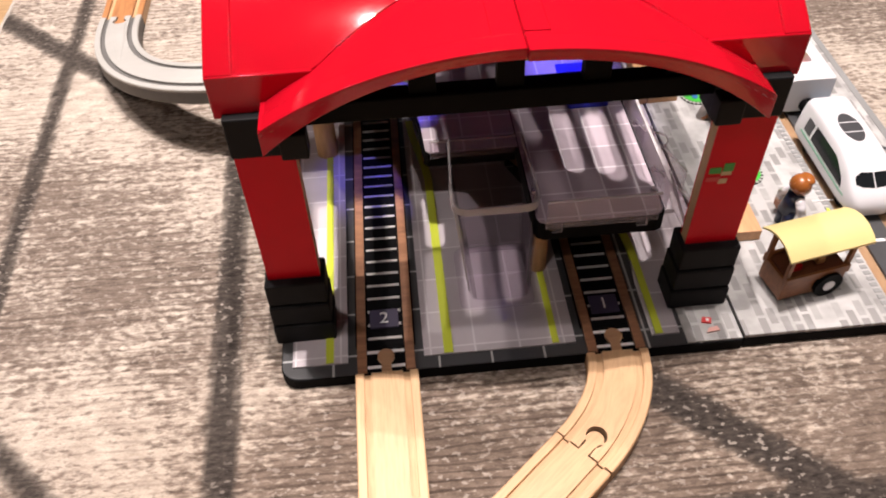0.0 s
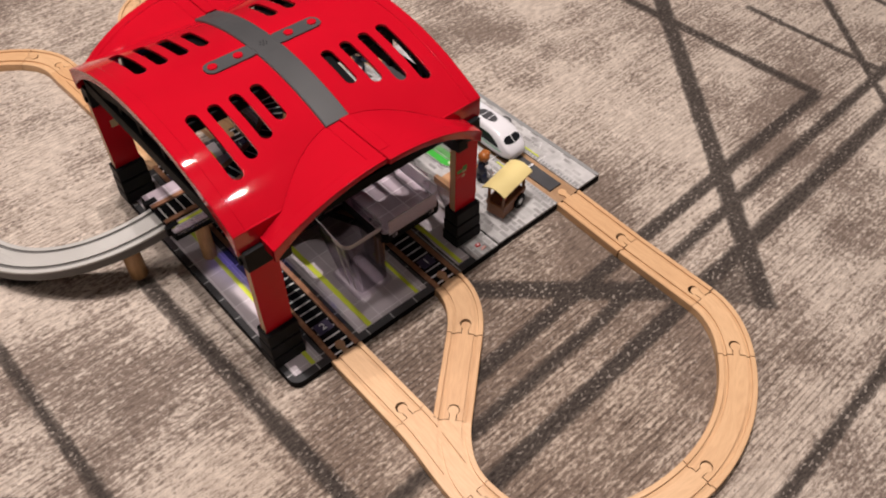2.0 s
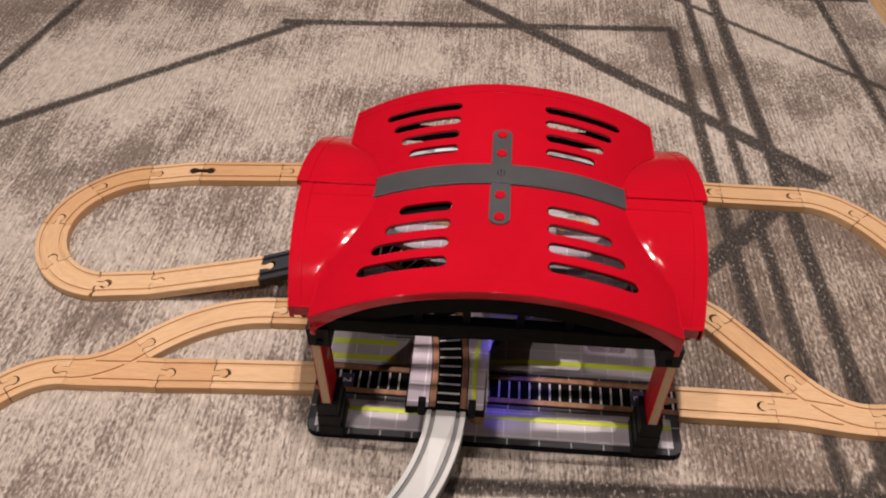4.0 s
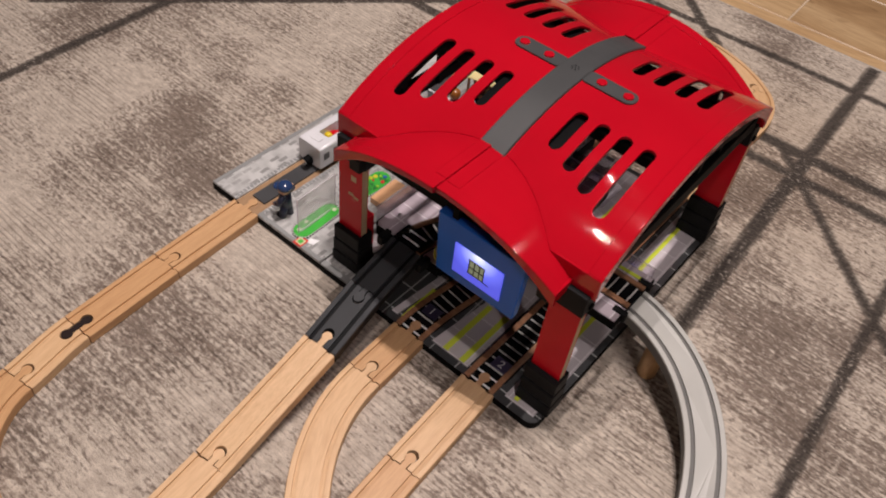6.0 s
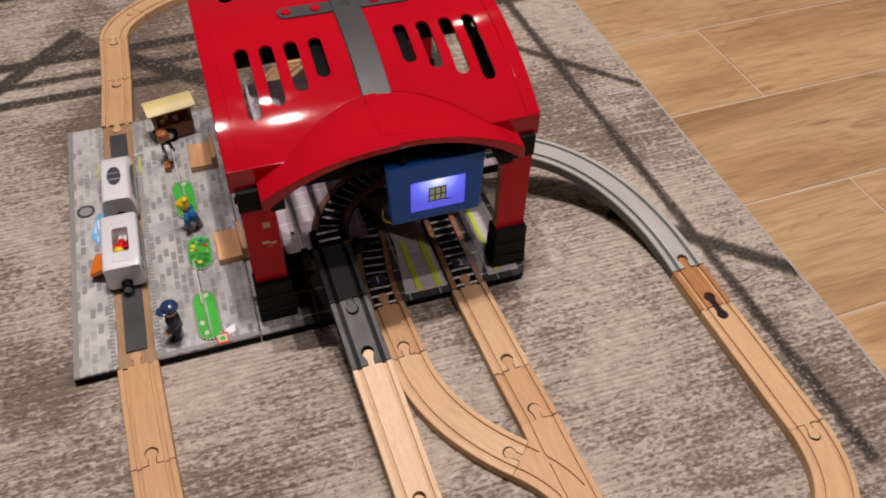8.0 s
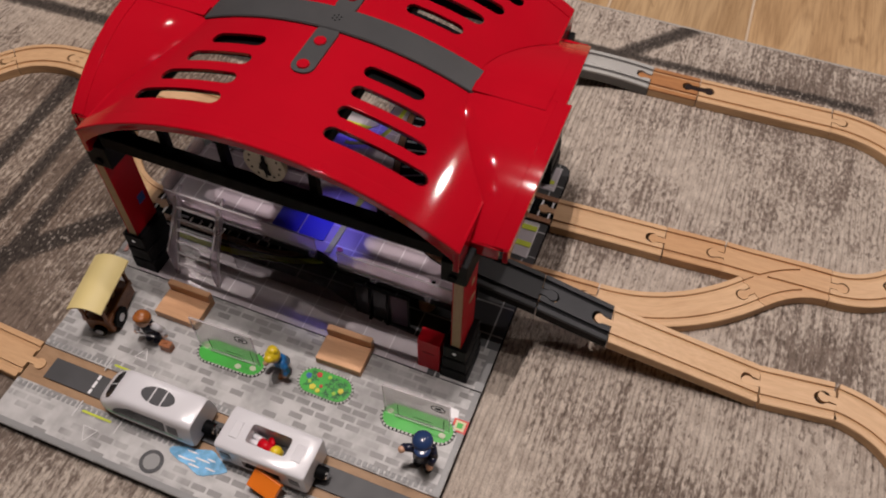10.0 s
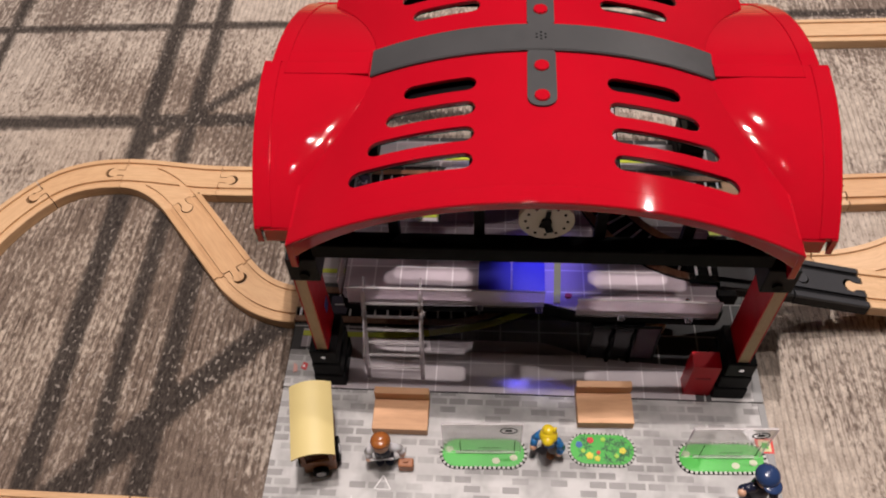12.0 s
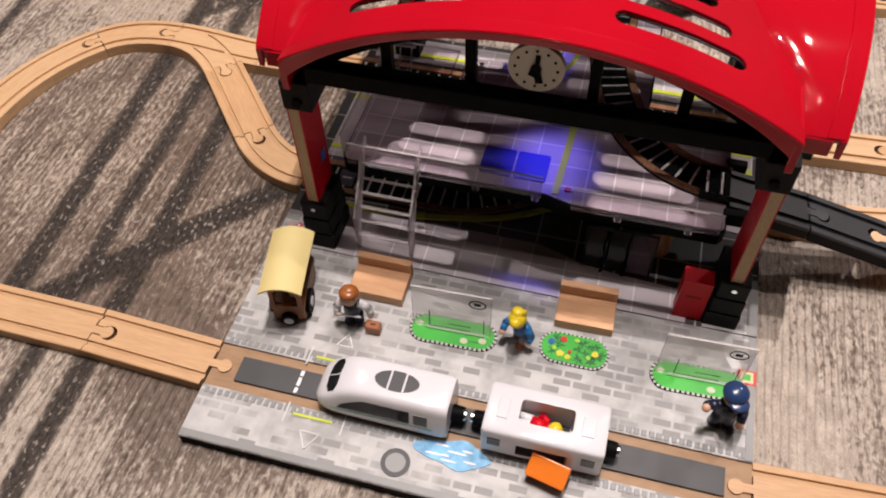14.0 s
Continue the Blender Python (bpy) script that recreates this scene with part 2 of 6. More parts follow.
def along(path, u):
    """Point and side at u metres along the path; it goes on straight past the ends."""
    if u <= 0:
        d = (path[1][0] - path[0][0]).normalized()
        return path[0][0] + d * u, path[0][1]
    for (p, s), (q, r) in zip(path, path[1:]):
        l = (q - p).length
        if u <= l:
            return p.lerp(q, u / l), s.lerp(r, u / l).normalized()
        u -= l
    d = (path[-1][0] - path[-2][0]).normalized()
    return path[-1][0] + d * u, path[-1][1]


def length_of(path):
    return sum((b[0] - a[0]).length for a, b in zip(path, path[1:]))


# ---- toy railway ----
HALF, INNER, OUTER, HIGH, DEEP = 0.020, 0.0100, 0.0145, 0.012, 0.0025
KNOB, NECK, REACH = 0.0055, 0.0032, 0.0115


def keyhole(grow=0.0, deeper=0.0):
    """Outline of a peg from its root to its tip and back: u from the joint, v across."""
    r, w = KNOB + grow, NECK + grow
    a0 = math.asin(min(1, w / r))
    pts = [(0, -w)]
    for i in range(15):
        a = -math.pi + a0 + (2 * math.pi - 2 * a0) * i / 14
        pts.append((REACH + deeper + r * math.cos(a), r * math.sin(a)))
    pts.append((0, w))
    return pts


def grain_map(ob, loc):
    """Stores how far along, across and up each vertex lies, so that the grain follows the piece."""
    seg = [(a[0], b[0] - a[0]) for a, b in zip(loc, loc[1:])]
    run = list(itertools.accumulate([d.length for _, d in seg], initial=0.0))
    first = 7.0 * abs(math.sin(41.0 * (ob.parent.location.x if ob.parent else 0) + 17.0 * (ob.parent.location.y if ob.parent else 0)))
    out = []
    for v in ob.data.vertices:
        best = None
        for (a, d), r in zip(seg, run):
            t = max(0.0, min(1.0, (v.co - a).dot(d) / d.length_squared))
            q = a + d * t
            off = v.co - q
            if best is None or off.length_squared < best[0]:
                best = (off.length_squared, r + d.length * t, off.x * d.y / d.length - off.y * d.x / d.length)
        out += [best[1] + first, best[2], v.co.z]
    ob.data.attributes.new("grain", "FLOAT_VECTOR", "POINT").data.foreach_set("vector", out)
    tone = ob.parent.get("tone", 0.5)
    ob.data.attributes.new("tone", "FLOAT", "POINT").data.foreach_set("value", [tone] * len(ob.data.vertices))


def track_piece(ways, material, groove_material, peg_start=True, socket_end=True, socket_start=False, label="beech wooden toy track on the rug", group="wooden track", name="track_piece", thick=HIGH, tone=0.5, peg_end=False):
    """One piece of track along a way whose height is its top. A peg points back from the start; a socket takes the next peg at the end."""
    whole = length_of(ways)
    seam = 0.0006
    path = [along(ways, seam)] + ways[1:-1] + [along(ways, whole - seam)]
    total = length_of(path)
    root = thing(name, label, "toy track", group, tuple(path[0][0]))
    root["tone"] = tone
    shift = -path[0][0]
    loc = [(p + shift, s) for p, s in path]
    e = 0.0007
    body = [(-HALF, -DEEP), (-HALF, -thick + e), (-HALF + e, -thick), (HALF - e, -thick), (HALF, -thick + e), (HALF, -DEEP)]
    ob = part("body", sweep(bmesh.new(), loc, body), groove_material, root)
    # the sockets go right through
    loose = 0.0016 if int(abs(path[0][0].x + path[0][0].y) * 1000) % 3 == 0 else 0.0002
    holes = ([[(total - u, v) for u, v in keyhole(0.0008, loose)]] if socket_end else []) + ([[(u, -v) for u, v in keyhole(0.0008)]] if socket_start else [])
    for hole in holes:
        bm = bmesh.new()
        pts = [along(loc, u)[0] + along(loc, u)[1] * v for u, v in hole]
        zs = sum(p.z for p in pts) / len(pts)
        prism(bm, [(p.x, p.y) for p in pts], zs - thick - 0.004, zs + 0.004)
        bmesh.ops.recalc_face_normals(bm, faces=bm.faces[:])
        tool = new("cutter", mesh_of("cutter", bm))
        tool.parent = root
        bpy.context.view_layer.update()
        cut_with(ob, tool)
    grain_map(ob, loc)
    for sgn in (-1, 1):
        a, b = OUTER * sgn, HALF * sgn
        sec = [(a, -DEEP - 0.0005), (b, -DEEP - 0.0005), (b, -e), (b - e * sgn, 0), (a + 0.0003 * sgn, 0), (a, -0.0003)]
        grain_map(part("rim", sweep(bmesh.new(), loc, sec), material, root), loc)
    # middle web, notched for the pegs
    bm = bmesh.new()
    g = 0.0009
    n = max(2, len(path) - 1)
    left = [(total * i / n, -INNER) for i in range(n + 1)]
    right = [(total * i / n, INNER) for i in range(n, -1, -1)]
    left[0], left[-1] = (0.0, -INNER), (total, -INNER)
    end = [(total - u, v) for u, v in keyhole(g, loose)] if socket_end else ([(total + u, v) for u, v in keyhole()] if peg_end else [])
    start = [(-u, -v) for u, v in keyhole()] if peg_start else ([(u, -v) for u, v in keyhole(g)] if socket_start else [])
    outline = left + end + right + start
    lo, hi = [], []
    for u, v in outline:
        p, s = along(loc, u)
        q = p + s * v
        hi.append(bm.verts.new(q))
        lo.append(bm.verts.new(q - Vector((0, 0, DEEP + 0.0005))))
    m = len(hi)
    for i in range(m):
        bm.faces.new((lo[i], lo[(i + 1) % m], hi[(i + 1) % m], hi[i]))
    bm.faces.new(hi)
    bm.faces.new(lo[::-1])
    bmesh.ops.recalc_face_normals(bm, faces=bm.faces[:])
    grain_map(part("web", bm, material, root), loc)
    return root


def straight(p, q, n=2):
    p, q = Vector(p), Vector(q)
    d = (q - p).normalized()
    s = Vector((d.y, -d.x, 0)).normalized()
    return [(p.lerp(q, i / n), s) for i in range(n + 1)]


# ---- rug ----
# dark bands woven into the rug: from, to, width
BANDS = [
    ((-0.085, -0.53), (-0.1145, 0.235), 0.022), ((-0.252, -0.52), (-0.300, 0.70), 0.016),
    ((-0.370, 0.092), (-0.060, -0.225), 0.016), ((-0.205, 0.315), (-0.385, 0.478), 0.024),
    ((-0.36, -0.188), (1.16, -0.135), 0.019), ((-0.36, -0.240), (1.16, -0.185), 0.024),
    ((0.07, -0.128), (0.80, -0.105), 0.022), ((0.80, -0.11), (0.775, 0.60), 0.020),
    ((0.93, 0.32), (0.40, -0.285), 0.028), ((0.15, -0.022), (0.345, -0.20), 0.030),
    ((-0.36, -0.452), (1.075, -0.384), 0.017), ((1.075, -0.39), (1.13, 0.30), 0.014),
    ((0.921, 0.10), (0.929, -0.495), 0.015), ((1.06, 0.045), (0.575, -0.505), 0.014),
    ((0.115, -0.378), (0.275, -0.522), 0.020), ((0.78, 0.55), (0.30, 1.15), 0.022), ((-0.2, 1.2), (0.9, 0.98), 0.02),
]
RX0, RX1, RY0, RY1 = -0.371, 1.185, -0.499, 1.55


def build_rug():
    step = 0.005
    nx, ny = round((RX1 - RX0) / step), round((RY1 - RY0) / step)
    xs, ys = np.linspace(RX0, RX1, nx + 1), np.linspace(RY0, RY1, ny + 1)
    X, Y = np.meshgrid(xs, ys)
    # the south edge runs a little askew to the rails
    skew = 0.045 * (X - 0.6) * np.clip((0.6 - Y) / 1.1, 0, 1)
    rng = np.random.default_rng(5)
    mask = np.zeros_like(X)
    wob = rng.normal(0, 0.0007, X.shape)
    Yw = Y + skew
    for (ax, ay), (bx, by), w in BANDS:
        dx, dy = bx - ax, by - ay
        l = math.hypot(dx, dy)
        u = ((X - ax) * dx + (Yw - ay) * dy) / l
        v = ((X - ax) * dy - (Yw - ay) * dx) / l
        d = np.maximum(np.abs(v) - w / 2 + wob, np.maximum(-u, u - l))
        mask = np.maximum(mask, np.clip(0.5 - d / 0.007, 0, 1))
    # one filled arrowhead where two bands meet
    tri = [(0.47, -0.205), (0.405, -0.29), (0.33, -0.19)]
    inside = np.ones_like(X)
    for (ax, ay), (bx, by) in zip(tri, tri[1:] + tri[:1]):
        side = (bx - ax) * (Yw - ay) - (by - ay) * (X - ax)
        inside = np.minimum(inside, np.clip(0.5 - side / math.hypot(bx - ax, by - ay) / 0.005, 0, 1))
    mask = np.maximum(mask, inside * 0.7)
    Z = rng.normal(0, 0.0004, X.shape)
    co = np.stack([X, Yw, Z], -1).reshape(-1, 3)
    i = np.arange((nx + 1) * (ny + 1)).reshape(ny + 1, nx + 1)
    faces = np.stack([i[:-1, :-1], i[:-1, 1:], i[1:, 1:], i[1:, :-1]], -1).reshape(-1, 4)
    me = bpy.data.meshes.new("rug")
    me.vertices.add(len(co))
    me.vertices.foreach_set("co", co.astype(np.float32).ravel())
    me.loops.add(faces.size)
    me.loops.foreach_set("vertex_index", faces.astype(np.int32).ravel())
    me.polygons.add(len(faces))
    me.polygons.foreach_set("loop_start", np.arange(0, faces.size, 4, dtype=np.int32))
    me.update(calc_edges=True)
    at = me.attributes.new("band", "FLOAT", "POINT")
    at.data.foreach_set("value", mask.astype(np.float32).ravel())
    # a broad patch south of the station is tinted darker and browner
    tone = np.exp(-(((X - 0.08) / 0.30) ** 4 + ((Yw + 0.19) / 0.20) ** 4))
    at = me.attributes.new("south_brown", "FLOAT", "POINT")
    at.data.foreach_set("value", tone.astype(np.float32).ravel())
    me.polygons.foreach_set("use_smooth", [True] * len(faces))
    m, ns, ls, p = nodes_of("woven_rug")
    band = ns.new("ShaderNodeAttribute")
    band.attribute_name = "band"
    brown = ns.new("ShaderNodeAttribute")
    brown.attribute_name = "south_brown"

    def maths(op, a, b, c=0.0):
        n = ns.new("ShaderNodeMath")
        n.operation = op
        for value, slot in zip((a, b, c), n.inputs):
            if isinstance(value, bpy.types.NodeSocket):
                ls.new(value, slot)
            else:
                slot.default_value = value
        return n.outputs[0]

    # crisp tufts of pale and taupe yarn: mostly pale or mostly taupe by large patches, in ribs along x
    big = noise_tex(ns, ls, 4.2, 5, 0.62)
    tuft = noise_tex(ns, ls, 1.0, 2, 0.55, (140, 290, 60))
    row = noise_tex(ns, ls, 1.0, 3, 0.6, (8, 150, 60))
    much = maths("MULTIPLY_ADD", big, 1.5, maths("MULTIPLY_ADD", row, 0.6, maths("MULTIPLY", tuft, 0.9)))
    much = maths("MULTIPLY_ADD", brown.outputs["Fac"], 0.09, much)
    share = ramp(ns, ls, maths("MULTIPLY", much, 0.5), [(0.726, (0, 0, 0)), (0.772, (0.56, 0.56, 0.56)), (0.835, (1.0, 1.0, 1.0))])
    pale = ramp(ns, ls, noise_tex(ns, ls, 1.0, 3, 0.6, (60, 120, 60)), [(0.35, (0.490, 0.410, 0.345)), (0.65, (0.725, 0.630, 0.540))])
    deep = ramp(ns, ls, noise_tex(ns, ls, 1.0, 4, 0.65, (70, 190, 60)), [(0.32, (0.140, 0.104, 0.084)), (0.64, (0.295, 0.232, 0.191))])
    ground = mixed(ns, ls, share, pale, deep)
    wool = ramp(ns, ls, noise_tex(ns, ls, 1.0, 3, 0.6, (420, 640, 60)), [(0.36, (0.66, 0.65, 0.64)), (0.62, (1.10, 1.10, 1.09))])
    ground = mixed(ns, ls, 0.4, ground, wool, "MULTIPLY")
    # thin gaps between the ribs, their shade put into the colour, clearer in some patches
    tc = ns.new("ShaderNodeTexCoord")
    rib = node(ns, "ShaderNodeTexWave", Scale=53.0, Distortion=6.0, Detail=3.0)
    rib.wave_type, rib.bands_direction = "BANDS", "Y"
    rib.inputs["Detail Scale"].default_value = 0.55
    squash = ns.new("ShaderNodeMapping")
    squash.inputs["Scale"].default_value = (0.30, 1.0, 1.0)
    ls.new(tc.outputs["Object"], squash.inputs[0])
    ls.new(squash.outputs[0], rib.inputs["Vector"])
    gap = ramp(ns, ls, rib.outputs["Fac"], [(0.0, (0.46, 0.44, 0.43)), (0.32, (1.0, 1.0, 1.0))])
    clearer = ramp(ns, ls, noise_tex(ns, ls, 7.0, 3, 0.6), [(0.40, (0.06, 0.06, 0.06)), (0.62, (0.75, 0.75, 0.75))])
    ground = mixed(ns, ls, maths("MULTIPLY_ADD", brown.outputs["Fac"], 0.25, clearer), ground, gap, "MULTIPLY")
    taupe = mixed(ns, ls, 1.0, ground, (0.89, 0.85, 0.81), "MULTIPLY")
    ground = mixed(ns, ls, brown.outputs["Fac"], ground, taupe)
    # dark bands: frayed at the edges, worn paler in patches
    dark = ramp(ns, ls, noise_tex(ns, ls, 1.0, 4, 0.6, (150, 380, 60)), [(0.36, (0.018, 0.014, 0.012)), (0.70, (0.092, 0.074, 0.064))])
    fray = maths("MULTIPLY_ADD", noise_tex(ns, ls, 1.0, 4, 0.65, (90, 330, 60)), 1.0, -0.5)
    worn = maths("MULTIPLY_ADD", noise_tex(ns, ls, 6.0, 4, 0.65), -1.3, 0.62)
    inside = maths("ADD", band.outputs["Fac"], maths("ADD", fray, maths("MULTIPLY", worn, 0.75)))
    cut = ramp(ns, ls, inside, [(0.26, (0, 0, 0)), (0.60, (0.95, 0.95, 0.95))])
    colour = mixed(ns, ls, maths("MULTIPLY", cut, band.outputs["Fac"]), ground, dark)
    # single pale tufts scattered in clusters
    fleck = ramp(ns, ls, noise_tex(ns, ls, 1.0, 2, 0.5, (165, 250, 60)), [(0.595, (0, 0, 0)), (0.65, (0.54, 0.54, 0.54))])
    where = ramp(ns, ls, noise_tex(ns, ls, 6.0, 3, 0.6), [(0.40, (0.05, 0.05, 0.05)), (0.62, (0.9, 0.9, 0.9))])
    fl = mixed(ns, ls, 1.0, fleck, where, "MULTIPLY")
    colour = mixed(ns, ls, fl, colour, (0.66, 0.575, 0.50))
    ls.new(colour, p.inputs["Base Color"])
    p.inputs["Roughness"].default_value = 0.85
    p.inputs["Specular IOR Level"].default_value = 0.25
    bumped(ns, ls, p, noise_tex(ns, ls, 1.0, 4, 0.7, (190, 520, 60)), 0.9, 0.004)
    me.materials.append(m)
    ob = tagged(new("rug", me), "grey woven rug with dark abstract lines on a wooden floor", "rug")
    # bound edge, rolled down to the floor
    rim = bmesh.new()
    for (ax, ay), (bx, by) in (((RX0, RY0), (RX1, RY0)), ((RX1, RY0), (RX1, RY1)), ((RX1, RY1), (RX0, RY1)), ((RX0, RY1), (RX0, RY0))):
        def sk(x, y):
            return y + 0.045 * (x - 0.6) * min(1, max(0, (0.6 - y) / 1.1))
        pts = [Vector((ax + (bx - ax) * k / 40, sk(ax + (bx - ax) * k / 40, ay + (by - ay) * k / 40), 0)) for k in range(41)]
        d = (pts[-1] - pts[0]).normalized()
        s = Vector((d.y, -d.x, 0))
        sweep(rim, [(q, s) for q in pts], [(-0.003, -0.002), (0.0, 0.0006), (0.003, 0.0), (0.0045, -0.003), (0.0045, -0.0078), (-0.003, -0.0078)])
    part("binding", rim, plastic("rug_binding", (0.40, 0.36, 0.32), 0.9, 0.15, 0.2, 300, 0.6), ob, "pale stitched edge", True)
    return ob


build_rug()


# ---- wooden floor ----
def oak_floor():
    """Oak look: growth rings drawn out along the plank, pores and darker patches, each plank its own cut."""
    m, ns, ls, p = nodes_of("oak_plank")
    tc, info, shift, add = ns.new("ShaderNodeTexCoord"), ns.new("ShaderNodeObjectInfo"), ns.new("ShaderNodeVectorMath"), ns.new("ShaderNodeVectorMath")
    shift.operation, add.operation = "SCALE", "ADD"
    shift.inputs[0].default_value = (9.0, 5.0, 3.0)
    ls.new(info.outputs["Random"], shift.inputs["Scale"])
    ls.new(tc.outputs["Object"], add.inputs[0])
    ls.new(shift.outputs[0], add.inputs[1])

    def at(stretch, detail, rough, warp=0.0):
        mp = ns.new("ShaderNodeMapping")
        mp.inputs["Scale"].default_value = stretch
        ls.new(add.outputs[0], mp.inputs[0])
        n = node(ns, "ShaderNodeTexNoise", Scale=1.0, Detail=detail, Roughness=rough, Distortion=warp)
        ls.new(mp.outputs[0], n.inputs["Vector"])
        return n.outputs[0]

    broad = at((1.8, 9, 9), 3, 0.5, 0.6)
    rings = ns.new("ShaderNodeMath")
    rings.operation = "PINGPONG"
    rings.inputs[1].default_value = 0.028
    ls.new(broad, rings.inputs[0])
    c = ramp(ns, ls, broad, [(0.30, (0.34, 0.205, 0.100)), (0.46, (0.47, 0.305, 0.160)), (0.64, (0.56, 0.385, 0.215))])
    c = mixed(ns, ls, 0.32, c, ramp(ns, ls, rings.outputs[0], [(0.0, (0.66, 0.60, 0.55)), (0.012, (0.92, 0.90, 0.88)), (0.028, (1.06, 1.05, 1.04))]), "MULTIPLY")
    c = mixed(ns, ls, 0.6, c, ramp(ns, ls, at((14, 300, 300), 4, 0.6), [(0.34, (0.62, 0.56, 0.50)), (0.56, (1.06, 1.05, 1.04))]), "MULTIPLY")
    c = mixed(ns, ls, 0.8, c, ramp(ns, ls, at((7, 26, 26), 4, 0.65, 1.2), [(0.28, (0.45, 0.38, 0.32)), (0.40, (1.0, 1.0, 1.0))]), "MULTIPLY")
    r = ns.new("ShaderNodeMapRange")
    r.inputs["To Min"].default_value, r.inputs["To Max"].default_value = 0.86, 1.12
    ls.new(info.outputs["Random"], r.inputs[0])
    hsv = ns.new("ShaderNodeHueSaturation")
    ls.new(r.outputs[0], hsv.inputs["Value"])
    ls.new(c, hsv.inputs["Color"])
    ls.new(hsv.outputs[0], p.inputs["Base Color"])
    p.inputs["Roughness"].default_value = 0.36
    bumped(ns, ls, p, at((14, 300, 300), 4, 0.6), 0.15, 0.0006)
    return m


def build_floor():
    root = thing("floor", "warm oak-look plank floor with pale joints", "floor", kind="structure")
    grout = plastic("pale_joint", (0.50, 0.39, 0.28), 0.8, 0.08)
    part("joint_bed", boxed(-3.2, 4.2, -3.0, 4.2, -0.060, -0.0095), grout, root)
    oak = oak_floor()
    turn = Matrix.Rotation(radians(1.7), 4, "Z")
    wide, long, gap = 0.1870, 0.600, 0.0035
    w, l = wide - gap, long - gap
    me = mesh_of("plank", bevel_all(boxed(-l / 2, l / 2, -w / 2, w / 2, -0.02, 0), 0.001, 1), oak)
    offs = [-0.535, -0.235]
    far = bmesh.new()
    for r in range(-17, 24):
        for c in range(-6, 9):
            x = offs[r % 2] + (c + 0.5) * long
            y = r * wide + 0.079
            if RX0 + 0.45 < x < RX1 - 0.45 and RY0 + 0.25 < y < RY1 - 0.25:
                continue
            x0, x1 = max(x - l / 2, -3.1), min(x + l / 2, 4.1)
            if x1 - x0 < 0.02:
                continue
            if x1 - x0 > l - 0.001 and -1.3 < x < 2.0 and -1.2 < y < 1.9:
                ob = part("plank", me, None, root)
                ob.matrix_basis = turn @ Matrix.Translation((x, y, -0.008))
            else:
                box(far, x0, x1, y - w / 2, y + w / 2, -0.028, -0.008)
    bmesh.ops.transform(far, matrix=turn, verts=far.verts)
    rest = part("far_planks", far, oak, root)
    rest["kind"] = "stuff"
    return root


# ---- roof numbers ----
CX, CY = 0.0790, 0.1925
HX, HY = 0.150, 0.165
CROWN, RB = 0.2585, 0.309
DX, DFRONT = 0.1235, 0.197


def z_barrel(dy):
    return CROWN - (RB - math.sqrt(RB * RB - dy * dy))


def z_dormer(dx):
    r = 0.215
    return 0.2345 - (r - math.sqrt(r * r - dx * dx))


def y_meet(dx):
    """Where the barrel has sunk to the side vault."""
    s = CROWN - z_dormer(dx)
    return min(HY, math.sqrt(max(0, RB * RB - (RB - s) ** 2)))


def vault_front(dx, sy):
    """How far the side vault reaches; its east half overlaps the west half."""
    return DFRONT + (0.0015 if sy > 0 else 0) + (0.0048 if dx > 0.001 else 0) - 0.007 * (dx / DX) ** 2


def vault_steps(wide):
    """Stations across the vault, with the step between its halves kept sharp."""
    return sorted([-wide + 2 * wide * i / 48 for i in range(49) if i != 24] + [0.0008, 0.0012])


def half_step(dx):
    return 0.0021 if dx > 0.001 else 0.0


def shell(bm, grid, thick, down=Vector((0, 0, -1))):
    """Closed sheet from a grid of points, thickened downwards."""
    a = [[bm.verts.new(p) for p in row] for row in grid]
    b = [[bm.verts.new(p + down * thick) for p in row] for row in grid]
    m, n = len(a), len(a[0])
    for i in range(m - 1):
        for j in range(n - 1):
            bm.faces.new((a[i][j], a[i + 1][j], a[i + 1][j + 1], a[i][j + 1]))
            bm.faces.new((b[i][j], b[i][j + 1], b[i + 1][j + 1], b[i + 1][j]))
    for i in range(m - 1):
        bm.faces.new((a[i][0], b[i][0], b[i + 1][0], a[i + 1][0]))
        bm.faces.new((a[i][-1], a[i + 1][-1], b[i + 1][-1], b[i][-1]))
    for j in range(n - 1):
        bm.faces.new((a[0][j], a[0][j + 1], b[0][j + 1], b[0][j]))
        bm.faces.new((a[-1][j], b[-1][j], b[-1][j + 1], a[-1][j + 1]))
    bmesh.ops.recalc_face_normals(bm, faces=bm.faces[:])
    return bm


def cut_with(ob, tool):
    """ob minus tool, for good."""
    mod = ob.modifiers.new("cut", "BOOLEAN")
    mod.operation, mod.solver, mod.object = "DIFFERENCE", "EXACT", tool
    bpy.context.view_layer.update()
    me = bpy.data.meshes.new_from_object(ob.evaluated_get(bpy.context.evaluated_depsgraph_get()))
    ob.modifiers.clear()
    ob.data = me
    old = tool.data
    bpy.data.objects.remove(tool)
    bpy.data.meshes.remove(old)


def smooth_sharp(ob, angle=30):
    ob.data.polygons.foreach_set("use_smooth", [True] * len(ob.data.polygons))
    ob.data.set_sharp_from_angle(angle=radians(angle))


station = thing("train_station", "red arched toy train station with glossy plastic roof on the rug", "toy station")


